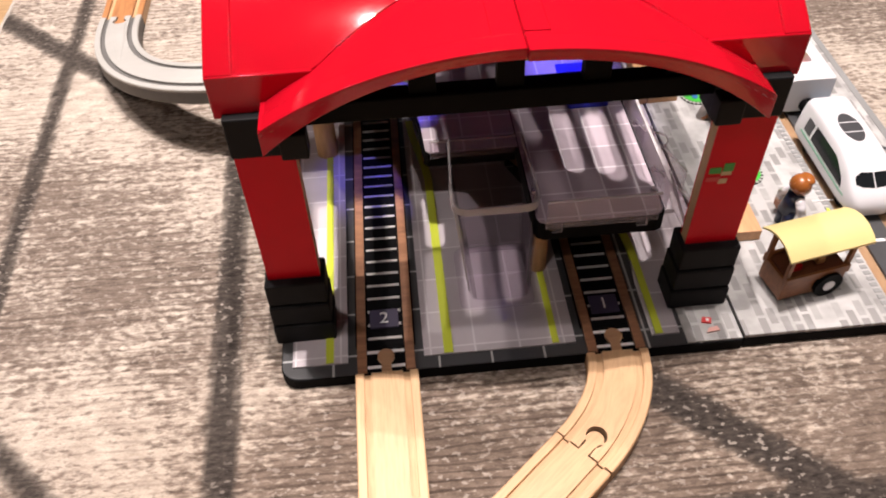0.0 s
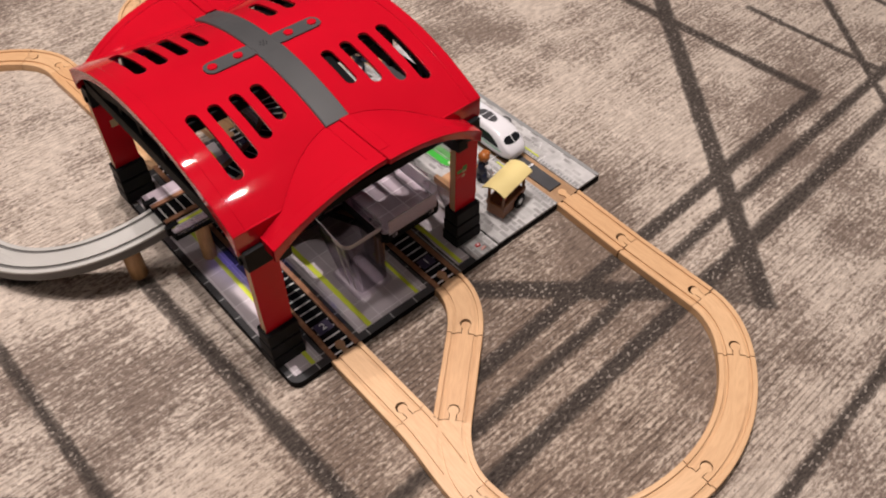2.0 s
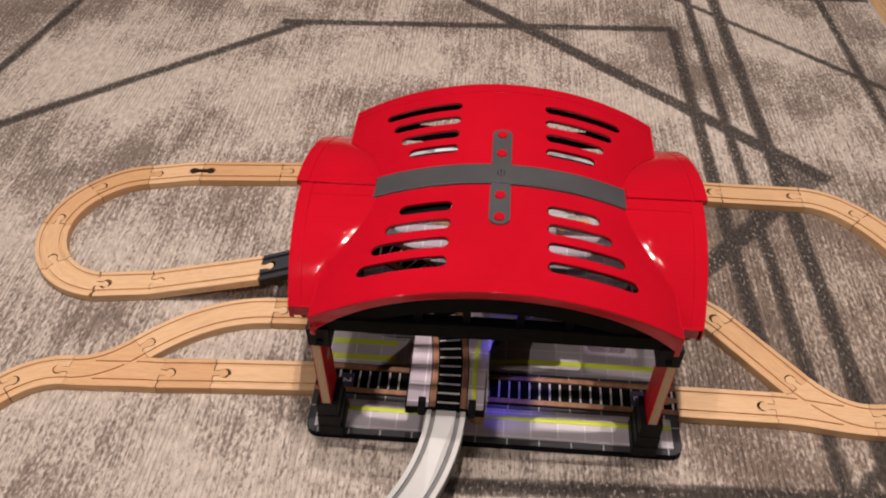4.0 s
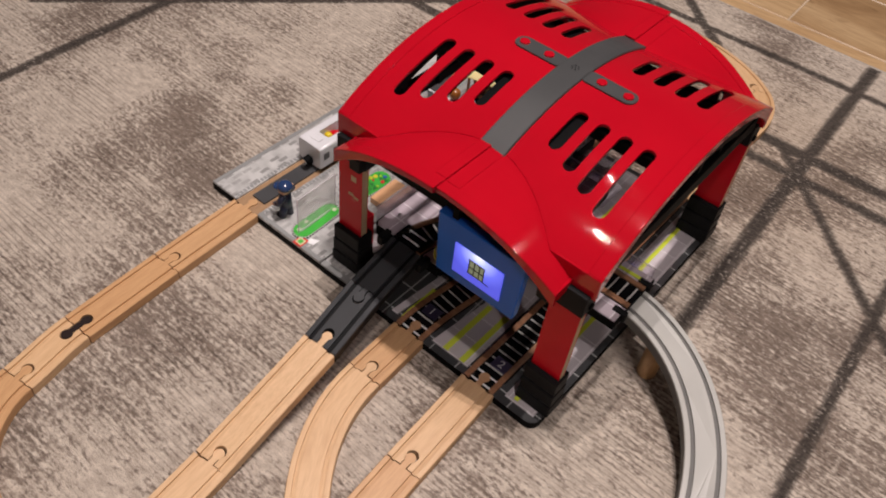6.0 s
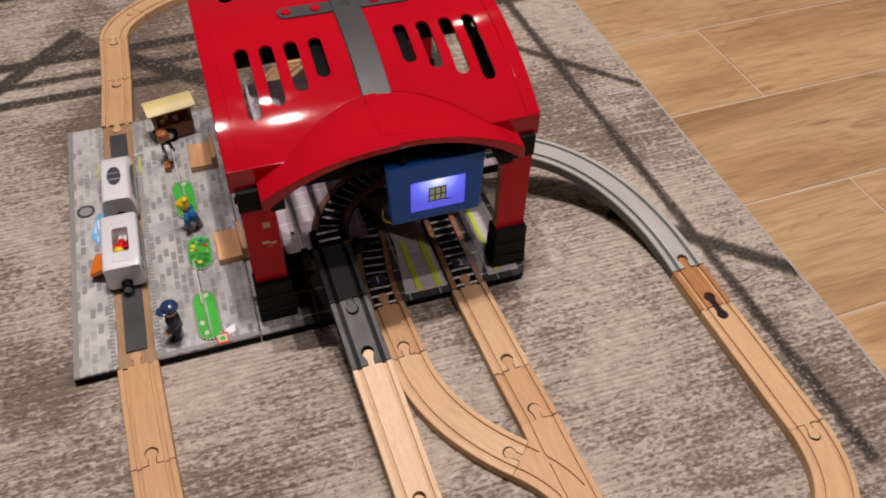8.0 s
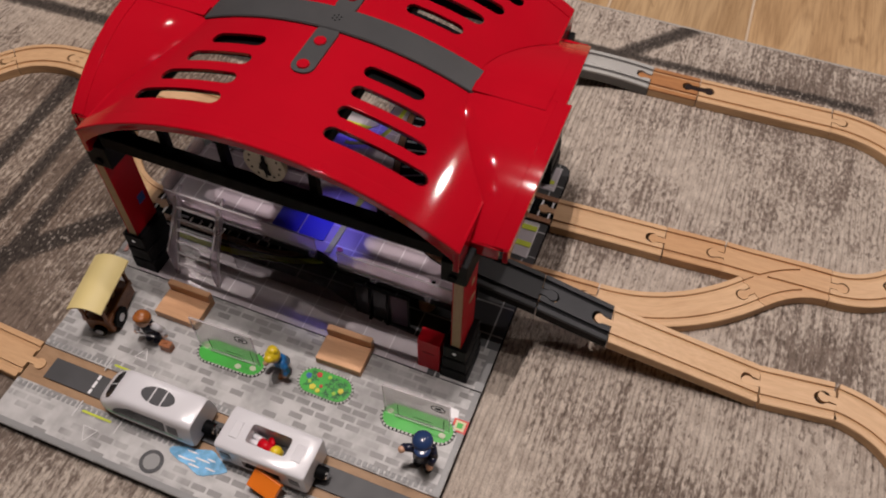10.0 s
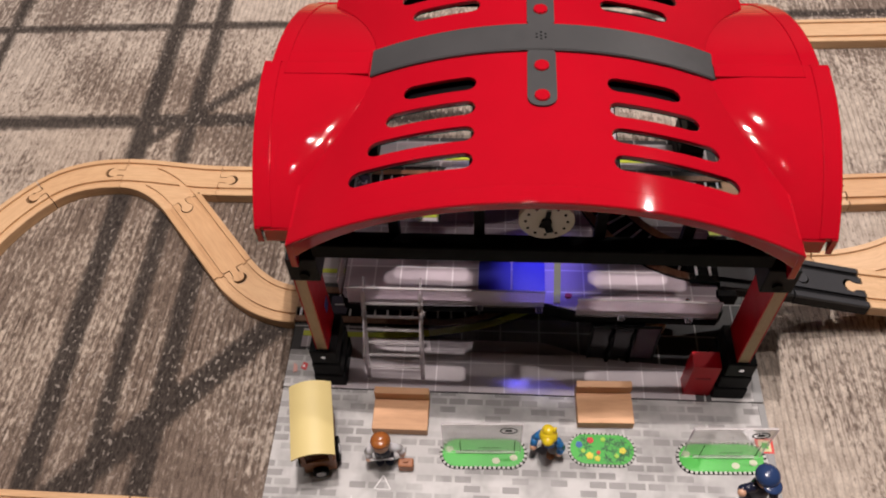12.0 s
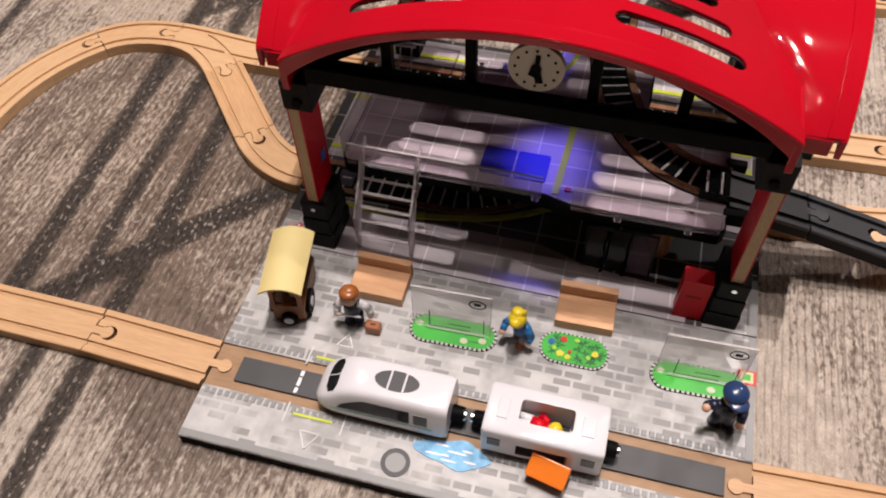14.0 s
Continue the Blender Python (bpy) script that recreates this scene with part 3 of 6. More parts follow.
def build_roof():
    dxs = sorted(set([-HX + 2 * HX * i / 60 for i in range(61)] + [-DX, DX]))
    grid = []
    for dx in dxs:
        ym = y_meet(dx) if abs(dx) <= DX else HY
        grid.append([Vector((CX + dx, CY + ym * (2 * j / 40 - 1), z_barrel(ym * (2 * j / 40 - 1)))) for j in range(41)])
    roof = part("roof", shell(bmesh.new(), grid, 0.0028), RED, station, "glossy red barrel roof with slots")
    # slots: four in each quarter, longer towards the ends
    bm = bmesh.new()
    for sx in (-1, 1):
        for sy in (-1, 1):
            for k in range(4):
                x = CX + sx * (0.0425 + 0.0237 * k)
                y0, y1 = 0.0440, 0.0945 + 0.0105 * k
                w = 0.0065
                out = [(x + w * math.cos(radians(a)), y1 - w + w * math.sin(radians(a))) for a in range(0, 181, 20)] + [(x + w * math.cos(radians(a)), y0 + w + w * math.sin(radians(a))) for a in range(180, 361, 20)]
                out = [(px, CY + sy * py) for px, py in out]
                prism(bm, out if sy > 0 else out[::-1], 0.18, 0.30)
    bmesh.ops.recalc_face_normals(bm, faces=bm.faces[:])
    again = bm.copy()
    cut_with(roof, new("cutter", mesh_of("cutter", bm)))
    inner = [[p - Vector((0, 0, 0.0030)) for p in row] for row in grid if abs(row[0].x - CX) < HX - 0.010]
    liner = part("liner", shell(bmesh.new(), inner, 0.0010), BLACK, roof, "black lining under the roof")
    cut_with(liner, new("cutter", mesh_of("cutter", again)))
    smooth_sharp(liner, 28)
    smooth_sharp(roof, 28)
    # side vaults over the tracks
    for sy in (-1, 1):
        grid = []
        for dx in vault_steps(DX + 0.002):
            a = max(0.0, y_meet(max(-DX, min(DX, dx))) - 0.001)
            f = vault_front(dx, sy)
            grid.append([Vector((CX + dx, CY + sy * (a + (f - a) * j / 10), z_dormer(dx) + (0.0005 + half_step(dx) * min(1.0, j / 3) if j else -0.0008))) for j in range(11)])
        v = part("side_vault", shell(bmesh.new(), grid, 0.003), RED, roof)
        smooth_sharp(v)
        # flat lip along the front of the vault
        bm = bmesh.new()
        row = []
        for dx in vault_steps(DX + 0.003):
            f = vault_front(dx, sy)
            drop = 0.0045 + 0.0085 * abs(dx / DX) ** 3
            row.append([Vector((CX + dx, CY + sy * f, z_dormer(dx) + half_step(dx) - q * drop)) for q in (-0.06, 1)])
        shell(bm, row, 0.004, Vector((0, -sy, 0)))
        lip = part("lip", bm, RED, v)
        smooth_sharp(lip)
        # the lip turns back to the eave at both ends
        for sx in (-1, 1):
            x0, x1 = sorted((CX + sx * (DX - 0.0012), CX + sx * (DX + 0.0030)))
            y0, y1 = sorted((CY + sy * (HY - 0.002), CY + sy * (DFRONT - 0.0085)))
            part("lip_return", boxed(x0, x1, y0, y1, z_dormer(DX) - 0.0128, z_dormer(DX) + 0.0002, bevel=0.0006), RED, v)
        # raised rim behind the lip
        grid = []
        for dx in vault_steps(DX + 0.002):
            f = vault_front(dx, sy)
            grid.append([Vector((CX + dx, CY + sy * (f - q), z_dormer(dx) + half_step(dx) + h)) for q, h in ((0.0128, -0.0006), (0.0122, 0.0013), (0.0, 0.0013))])
        smooth_sharp(part("vault_rim", shell(bmesh.new(), grid, 0.0012), RED, v))
        # raised middle band
        row = [[Vector((CX + dx, CY + sy * (0.1235 + (DFRONT - 0.0115 - 0.1235) * j / 6), z_dormer(dx) + half_step(dx) + 0.0010)) for j in range(7)] for dx in (-0.0135, -0.0125, 0.0008, 0.0012, 0.0125, 0.0135)]
        part("band", shell(bmesh.new(), row, 0.0014), RED, v, smooth=True)
    # end arches
    for sx in (-1, 1):
        row = []
        for j in range(61):
            dy = -HY + 2 * HY * j / 60
            drop = (0.0055 + 0.010 * abs(dy / HY) ** 5) if sx > 0 else (0.008 + 0.013 * abs(dy / HY) ** 5)
            row.append([Vector((CX + sx * (HX + 0.001), CY + dy, z_barrel(dy) - q * drop)) for q in (-0.04, 1)])
        smooth_sharp(part("end_lip", shell(bmesh.new(), row, 0.004, Vector((-sx, 0, 0))), RED, roof))
        # low ridge just inside the end
        row = [[Vector((CX + sx * (HX - 0.0125 + q), CY - HY + 2 * HY * j / 60, z_barrel(-HY + 2 * HY * j / 60) + (0.0010 if 0 < k < 3 else -0.0004))) for j in range(61)] for k, q in enumerate((-0.0008, 0.0, 0.0128, 0.0136))]
        smooth_sharp(part("end_rim", shell(bmesh.new(), row, 0.001), RED, roof))
        for sy in (-1, 1):
            x0, x1 = sorted((CX + sx * 0.0985, CX + sx * (HX + 0.0012)))
            y0, y1 = sorted((CY + sy * (HY - 0.004), CY + sy * (HY + 0.001)))
            part("eave", boxed(x0, x1, y0, y1, 0.1865, z_barrel(HY) + 0.0006, bevel=0.0006), RED, roof)
            part("bracket", boxed(min(CX + sx * 0.147, CX + sx * 0.108), max(CX + sx * 0.147, CX + sx * 0.108), min(CY + sy * 0.1715, CY + sy * 0.150), max(CY + sy * 0.1715, CY + sy * 0.150), 0.164, 0.1895, bevel=0.001), CHARCOAL, roof, "dark corner bracket")
            part("lip_block", boxed(min(CX + sx * 0.119, CX + sx * 0.105), max(CX + sx * 0.119, CX + sx * 0.105), min(CY + sy * 0.1830, CY + sy * 0.1718), max(CY + sy * 0.1830, CY + sy * 0.1718), 0.170, 0.186, bevel=0.001), CHARCOAL, roof)
            part("bracket_screw", rod(bmesh.new(), (CX + sx * 0.1465, CY + sy * 0.160, 0.172), (CX + sx * 0.1490, CY + sy * 0.160, 0.172), 0.0036, seg=14), BLACK, roof, "", True)
    # grey cross on the crown
    bm = bmesh.new()
    row = [[Vector((CX + dx, CY - 0.1225 + 0.2485 * j / 40, z_barrel(-0.1225 + 0.2485 * j / 40) + (0.0028 if abs(dx) < 0.0138 else 0.0018))) for j in range(41)] for dx in (-0.0142, -0.0132, 0.0, 0.0132, 0.0142)]
    strap = part("strap", shell(bm, row, 0.0036), STRAP, roof, "dark grey strap over the crown")
    smooth_sharp(strap)
    for i in range(7):
        a = 2 * math.pi * i / 6
        r = 0.0 if i == 6 else 0.0036
        part("hole", rod(bmesh.new(), (CX + r * math.cos(a), CY + r * math.sin(a), CROWN + 0.0020), (CX + r * math.cos(a), CY + r * math.sin(a), CROWN + 0.0030), 0.0008, seg=8), BLACK, strap)
    for sx in (-1, 1):
        x0, x1 = sorted((CX + sx * 0.010, CX + sx * 0.0690))
        plate = part("strap_plate", bevel_all(prism(bmesh.new(), rounded(x0, x1, CY - 0.0098, CY + 0.0098, 0.0085), CROWN - 0.002, CROWN + 0.0016), 0.0005, 1), STRAP, roof)
        for d in (0.0305, 0.0600):
            bm = bmesh.new()
            rod(bm, (CX + sx * d, CY, CROWN), (CX + sx * d, CY, CROWN + 0.0030), 0.0056, 0.0050, 20)
            part("stud", bm, RED, plate, "red stud", True)


def build_frame():
    """Black tie beams and ribs under the roof, on four posts."""
    frame_ob = part("frame", boxed(CX - 0.132, CX + 0.132, CY - 0.166, CY - 0.154, 0.178, 0.191, bevel=0.001), BLACK, station, "black beams under the roof")
    part("beam", boxed(CX - 0.132, CX + 0.132, CY + 0.154, CY + 0.166, 0.178, 0.191, bevel=0.001), BLACK, frame_ob)
    for sx in (-1, 1):
        x0, x1 = sorted((CX + sx * 0.132, CX + sx * 0.145))
        part("beam", boxed(x0, x1, CY - 0.152, CY + 0.152, 0.1895 if sx > 0 else 0.186, 0.2035, bevel=0.001), BLACK, frame_ob)
        # rib and struts at the end; the west rib hangs lower, its black standing for shaded openings
        row = []
        for j in range(41):
            dy = -0.16 + 0.32 * j / 40
            row.append([Vector((CX + (0.134 if sx > 0 else -0.143), CY + dy, z_barrel(dy) - q)) for q in (0.0070, 0.0160 + 0.55 * dy * dy if sx > 0 else 0.036)])
        part("rib", shell(bmesh.new(), row, 0.008, Vector((-sx, 0, 0))), BLACK, frame_ob)
        for dy in ((-0.096, -0.0395, 0.0395, 0.096) if sx > 0 else (-0.115, -0.068, -0.024, 0.024, 0.068, 0.115)):
            x0, x1 = sorted((CX + sx * (0.1275 if sx > 0 else 0.1335), CX + sx * (0.1335 if sx > 0 else 0.1415)))
            part("strut", boxed(x0, x1, CY + dy - 0.0035, CY + dy + 0.0035, 0.194, z_barrel(dy) - 0.010), BLACK, frame_ob)
    for sy in (-1, 1):
        row = []
        for j in range(41):
            dx = -0.119 + 0.238 * j / 40
            row.append([Vector((CX + dx, CY + sy * 0.180, z_dormer(dx) - q)) for q in (0.003, 0.010)])
        part("rib", shell(bmesh.new(), row, 0.018, Vector((0, -sy, 0))), BLACK, frame_ob)
        for dx in (-0.088, -0.045, 0.0, 0.045, 0.088):
            y0, y1 = sorted((CY + sy * 0.1565, CY + sy * 0.1635))
            part("strut", boxed(CX + dx - 0.007, CX + dx + 0.007, y0, y1, 0.190, z_dormer(dx) - 0.008), BLACK, frame_ob)
    for sx in (-1, 1):
        for sy in (-1, 1):
            px, py = CX + sx * 0.1300, CY + sy * 0.165
            post = part("post", boxed(px - 0.0158, px + 0.0158, py - 0.0040, py + 0.0040, 0.060, 0.168), MDF, station, "board post with red faces and raw edges")
            for d in (-1, 1):
                y0, y1 = sorted((py + d * 0.0041, py + d * 0.0049))
                part("red_face", boxed(px - 0.0159, px + 0.0159, y0, y1, 0.062, 0.1675), RED_BOARD, post)
            foot = part("post_foot", boxed(px - 0.0195, px + 0.0195, py - 0.0130, py + 0.0130, 0.0102, 0.027, bevel=0.0012), CHARCOAL, station, "dark stepped plastic foot")
            part("course", boxed(px - 0.0190, px + 0.0190, py - 0.0120, py + 0.0120, 0.0285, 0.0455, bevel=0.0012), CHARCOAL, foot)
            part("course", boxed(px - 0.0185, px + 0.0185, py - 0.0110, py + 0.0110, 0.047, 0.0655, bevel=0.0012), CHARCOAL, foot)
            if sx > 0:
                part("foot_screw", rod(bmesh.new(), (px + 0.0184, py, 0.0585), (px + 0.0195, py, 0.0585), 0.0020, seg=12), CHROME, foot, "chrome screw", True)
            part("core", boxed(px - 0.0170, px + 0.0170, py - 0.0098, py + 0.0098, 0.0104, 0.0645), BLACK, foot)
    return frame_ob


build_roof()
build_frame()

# ---- station base ----
BX0, BX1, BY0, BY1, BZ = -0.0675, 0.2315, -0.0150, 0.3870, 0.0095


def print_grid(name, tile, line, colour, size, width, rough=0.3):
    """Printed square tiles with thin pale lines."""
    m, ns, ls, p = nodes_of(name)
    tc = ns.new("ShaderNodeTexCoord")
    b = ns.new("ShaderNodeTexBrick")
    b.offset, b.squash = 0.0, 1.0
    for key, value in (("Scale", 1.0), ("Mortar Size", width), ("Mortar Smooth", 0.2), ("Brick Width", size), ("Row Height", size), ("Bias", 0.0)):
        b.inputs[key].default_value = value
    b.inputs["Color1"].default_value = (*tile, 1)
    b.inputs["Color2"].default_value = (*[v * 0.82 for v in tile], 1)
    b.inputs["Mortar"].default_value = (*line, 1)
    ls.new(tc.outputs["Object"], b.inputs["Vector"])
    c = mixed(ns, ls, 0.5, b.outputs[0], ramp(ns, ls, noise_tex(ns, ls, 28, 4), [(0.3, tuple(v * 0.7 for v in colour)), (0.7, colour)]), "MULTIPLY")
    ls.new(c, p.inputs["Base Color"])
    p.inputs["Roughness"].default_value = rough
    p.inputs["Coat Weight"].default_value = 0.3
    p.inputs["Coat Roughness"].default_value = 0.12
    return m


FLOOR_PRINT = print_grid("platform_print", (0.57, 0.515, 0.545), (0.72, 0.68, 0.70), (1, 1, 1), 0.0290, 0.0007)
DARK_PRINT = print_grid("apron_print", (0.060, 0.060, 0.063), (0.46, 0.46, 0.46), (1, 1, 1), 0.034, 0.0008)


def flat(name, outline, z, material, parent, label="", h=0.0004):
    return part(name, prism(bmesh.new(), outline, z - 0.0006, z + h), material, parent, label)


def rails(path, parent, name, z, half=0.0195):
    """Printed track bed with two wooden-brown rails and pale sleepers."""
    up = Vector((0, 0, z))
    loc = [(p + up, s) for p, s in path]
    bed = part(name, sweep(bmesh.new(), loc, [(-half, -0.0006), (half, -0.0006), (half, 0.0006), (-half, 0.0006)]), BLACK, parent, "black track bed with brown rails")
    for sgn in (-1, 1):
        a, b = sgn * 0.0125, sgn * 0.0185
        part("rail", sweep(bmesh.new(), loc, [(min(a, b), 0), (max(a, b), 0), (max(a, b), 0.0022), (min(a, b), 0.0022)]), RAIL, bed)
    total = length_of(loc)
    n = int(total / 0.0112)
    me = mesh_of("sleeper", boxed(-0.0009, 0.0009, -0.0110, 0.0110, 0, 0.0011), SLEEPER_PRINT)
    for i in range(n):
        p, s = along(loc, total * (i + 0.5) / n)
        ob = part("sleeper", me, None, bed)
        ob.matrix_basis = Matrix.Translation(p) @ Matrix.Rotation(math.atan2(s.y, s.x) + math.pi / 2, 4, "Z")
    return bed


def text_mesh(text, size, name="text"):
    cu = bpy.data.curves.new(name, "FONT")
    cu.body, cu.size, cu.align_x, cu.align_y, cu.extrude = text, size, "CENTER", "CENTER", 0.0001
    ob = bpy.data.objects.new(name, cu)
    scene.collection.objects.link(ob)
    bpy.context.view_layer.update()
    me = bpy.data.meshes.new_from_object(ob.evaluated_get(bpy.context.evaluated_depsgraph_get()))
    bpy.data.objects.remove(ob)
    return me


def build_station_base():
    base = part("base", bevel_all(prism(bmesh.new(), [(BX1, BY0), (BX1, BY1)] + rounded(BX0, BX1, BY0, BY1, 0.012)[12:], 0.0003, BZ - 0.0005), 0.0008, 1), BLACK, station, "black base board with printed platform")
    flat("apron", [(BX1 - 0.0004, BY0 + 0.0008), (BX1 - 0.0004, BY1 - 0.0008)] + rounded(BX0 + 0.0008, BX1 - 0.0008, BY0 + 0.0008, BY1 - 0.0008, 0.0112)[12:], BZ, DARK_PRINT, base)
    track_one = [Vector((0.148, BY0 + 0.0205, 0)), Vector((0.148, 0.12, 0))]
    one = straight(track_one[0], track_one[1], 6) + hermite((0.148, 0.12, 0), 90, (0.088, 0.265, 0), 90, 16)[1:] + hermite((0.088, 0.265, 0), 90, (0.097, BY1 - 0.0205, 0), 90, 6)[1:]
    two = straight((0.0, BY0 + 0.0205, 0), (0.003, BY1 - 0.0205, 0), 12)
    # platforms
    z = BZ + 0.0012
    zones = [
        ("platform", [(-0.060, -0.0055), (-0.0245, -0.0055), (-0.0245, 0.378), (-0.060, 0.378)]),
        ("platform", [(0.0245, -0.0055), (0.1235, -0.0055), (0.1235, 0.12), (0.068, 0.25), (0.0635, 0.300), (0.0725, 0.378), (0.0245, 0.378)]),
        ("platform", [(0.1735, -0.0055), (0.1920, -0.0055), (0.1920, 0.0190), (0.2310, 0.0190), (0.2310, 0.332), (0.2000, 0.332), (0.1965, 0.270), (0.1930, 0.245), (0.1870, 0.227), (0.1810, 0.207), (0.1800, 0.10), (0.1735, 0.04)]),
        ("platform", [(0.1140, 0.300), (0.1230, 0.300), (0.1300, 0.378), (0.1220, 0.378)]),
    ]
    for name, out in zones:
        flat(name, out, z, FLOOR_PRINT, base, h=0.0005)
    flat("corner_paving", [(0.1860, 0.345), (0.2312, 0.345), (0.2312, 0.3866), (0.1860, 0.3866)], z, PAVING, base, h=0.0005)
    flat("corner_border", [(0.1860, 0.3790), (0.2312, 0.3790), (0.2312, 0.3866), (0.1860, 0.3866)], z + 0.0007, EDGE_GREY, base, h=0.0003)
    flat("corner_paving", [(0.1950, BY0 + 0.001), (0.2312, BY0 + 0.001), (0.2312, 0.0185), (0.1950, 0.0185)], z, PAVING, base, h=0.0005)
    z2 = z + 0.0009
    for x0, x1, y0, y1 in ((-0.0385, -0.0335, -0.005, 0.375), (0.0375, 0.0435, -0.005, 0.16), (0.108, 0.1125, -0.005, 0.075), (0.176, 0.181, -0.005, 0.06), (0.030, 0.0365, 0.30, 0.377), (0.052, 0.0585, 0.30, 0.377), (0.111, 0.117, 0.325, 0.377)):
        flat("yellow_line", [(x0, y0), (x1, y0), (x1, y1), (x0, y1)], z2, YELLOW_MARK, base)
    # line that follows track one away from the platform's edge
    bend = hermite((0.1785, 0.06, z2 - 0.0012), 91, (0.1660, 0.15, z2 - 0.0012), 103, 8) + hermite((0.1660, 0.15, z2 - 0.0012), 103, (0.1250, 0.232, z2 - 0.0012), 122, 8)[1:]
    part("yellow_line", sweep(bmesh.new(), bend, [(-0.0028, -0.0008), (0.0028, -0.0008), (0.0028, 0.0014), (-0.0028, 0.0014)]), YELLOW_MARK, base)
    # S-bend print beside platform two
    bend = hermite((0.0405, 0.155, z2), 90, (0.0300, 0.235, z2), 90, 10)
    part("yellow_line", sweep(bmesh.new(), bend, [(-0.003, -0.0005), (0.003, -0.0005), (0.003, 0.0003), (-0.003, 0.0003)]), YELLOW_MARK, base)
    r2 = rails(two, base, "track_bed", BZ + 0.0010)
    r1 = rails(one, base, "track_bed", BZ + 0.0010)
    for bed, x, ys in ((r2, 0.0, ((0.027, 0), (0.352, 180))), (r1, 0.148, ((0.023, 0),)), (r1, 0.0965, ((0.350, 180),))):
        for y, turn in ys:
            plate = part("number_plate", boxed(x - 0.0095, x + 0.0095, y - 0.0075, y + 0.0075, BZ + 0.0014, BZ + 0.0026), plastic("number_plate_print", (0.045, 0.035, 0.075), 0.4), bed)
            digit = part("numeral", text_mesh("2" if bed is r2 else "1", 0.013), None, plate)
            digit.data.materials.append(WHITE_MARK)
            digit.matrix_basis = Matrix.Translation((x, y, BZ + 0.0028)) @ Matrix.Rotation(radians(turn), 4, "Z")
    # black receiving ends with pale ties
    for x, y, s in ((0.0, BY0, 1), (0.148, BY0, 1), (0.003, BY1, -1), (0.097, BY1, -1)):
        y0, y1 = sorted((y, y + s * 0.021))
        end = part("track_end", boxed(x - 0.0185, x + 0.0185, y0, y1, BZ + 0.0004, BZ + 0.0013), BLACK, base)
        for k in (0.004, 0.0155):
            for sg in (-1, 1):
                part("end_rail", boxed(x + sg * 0.0155 - 0.003, x + sg * 0.0155 + 0.003, y0, y1, BZ + 0.0010, BZ + 0.0032), RAIL, end) if k < 0.01 else None
            part("tie", boxed(x - 0.0120, x + 0.0120, y + s * k - 0.0010, y + s * k + 0.0010, BZ + 0.0011, BZ + 0.0019), WHITE_MARK, end)
        peg = [(x + v, y + s * u) for u, v in keyhole()]
        part("track_peg", fixed(prism(bmesh.new(), peg, BZ + 0.0004, HIGH + 0.0004)), PEG_BROWN, end)
    return base


def fixed(bm):
    bmesh.ops.recalc_face_normals(bm, faces=bm.faces[:])
    return bm


PEG_BROWN = wood("brown_peg", (0.46, 0.26, 0.14), (0.36, 0.19, 0.10), 0.45)
station_base = build_station_base()


# ---- street plate ----
SX0, SX1 = 0.2325, 0.4170
ROAD = 0.3555


ASPHALT = plastic("asphalt_print", (0.050, 0.050, 0.054), 0.5, 0.2)
ROAD_WOOD = wood("routed_board", (0.36, 0.22, 0.12), (0.28, 0.16, 0.08), 0.6, 0.02, (60, 18, 60))


DULL_MARK = plastic("worn_white_print", (0.66, 0.65, 0.65), 0.5, 0.08)


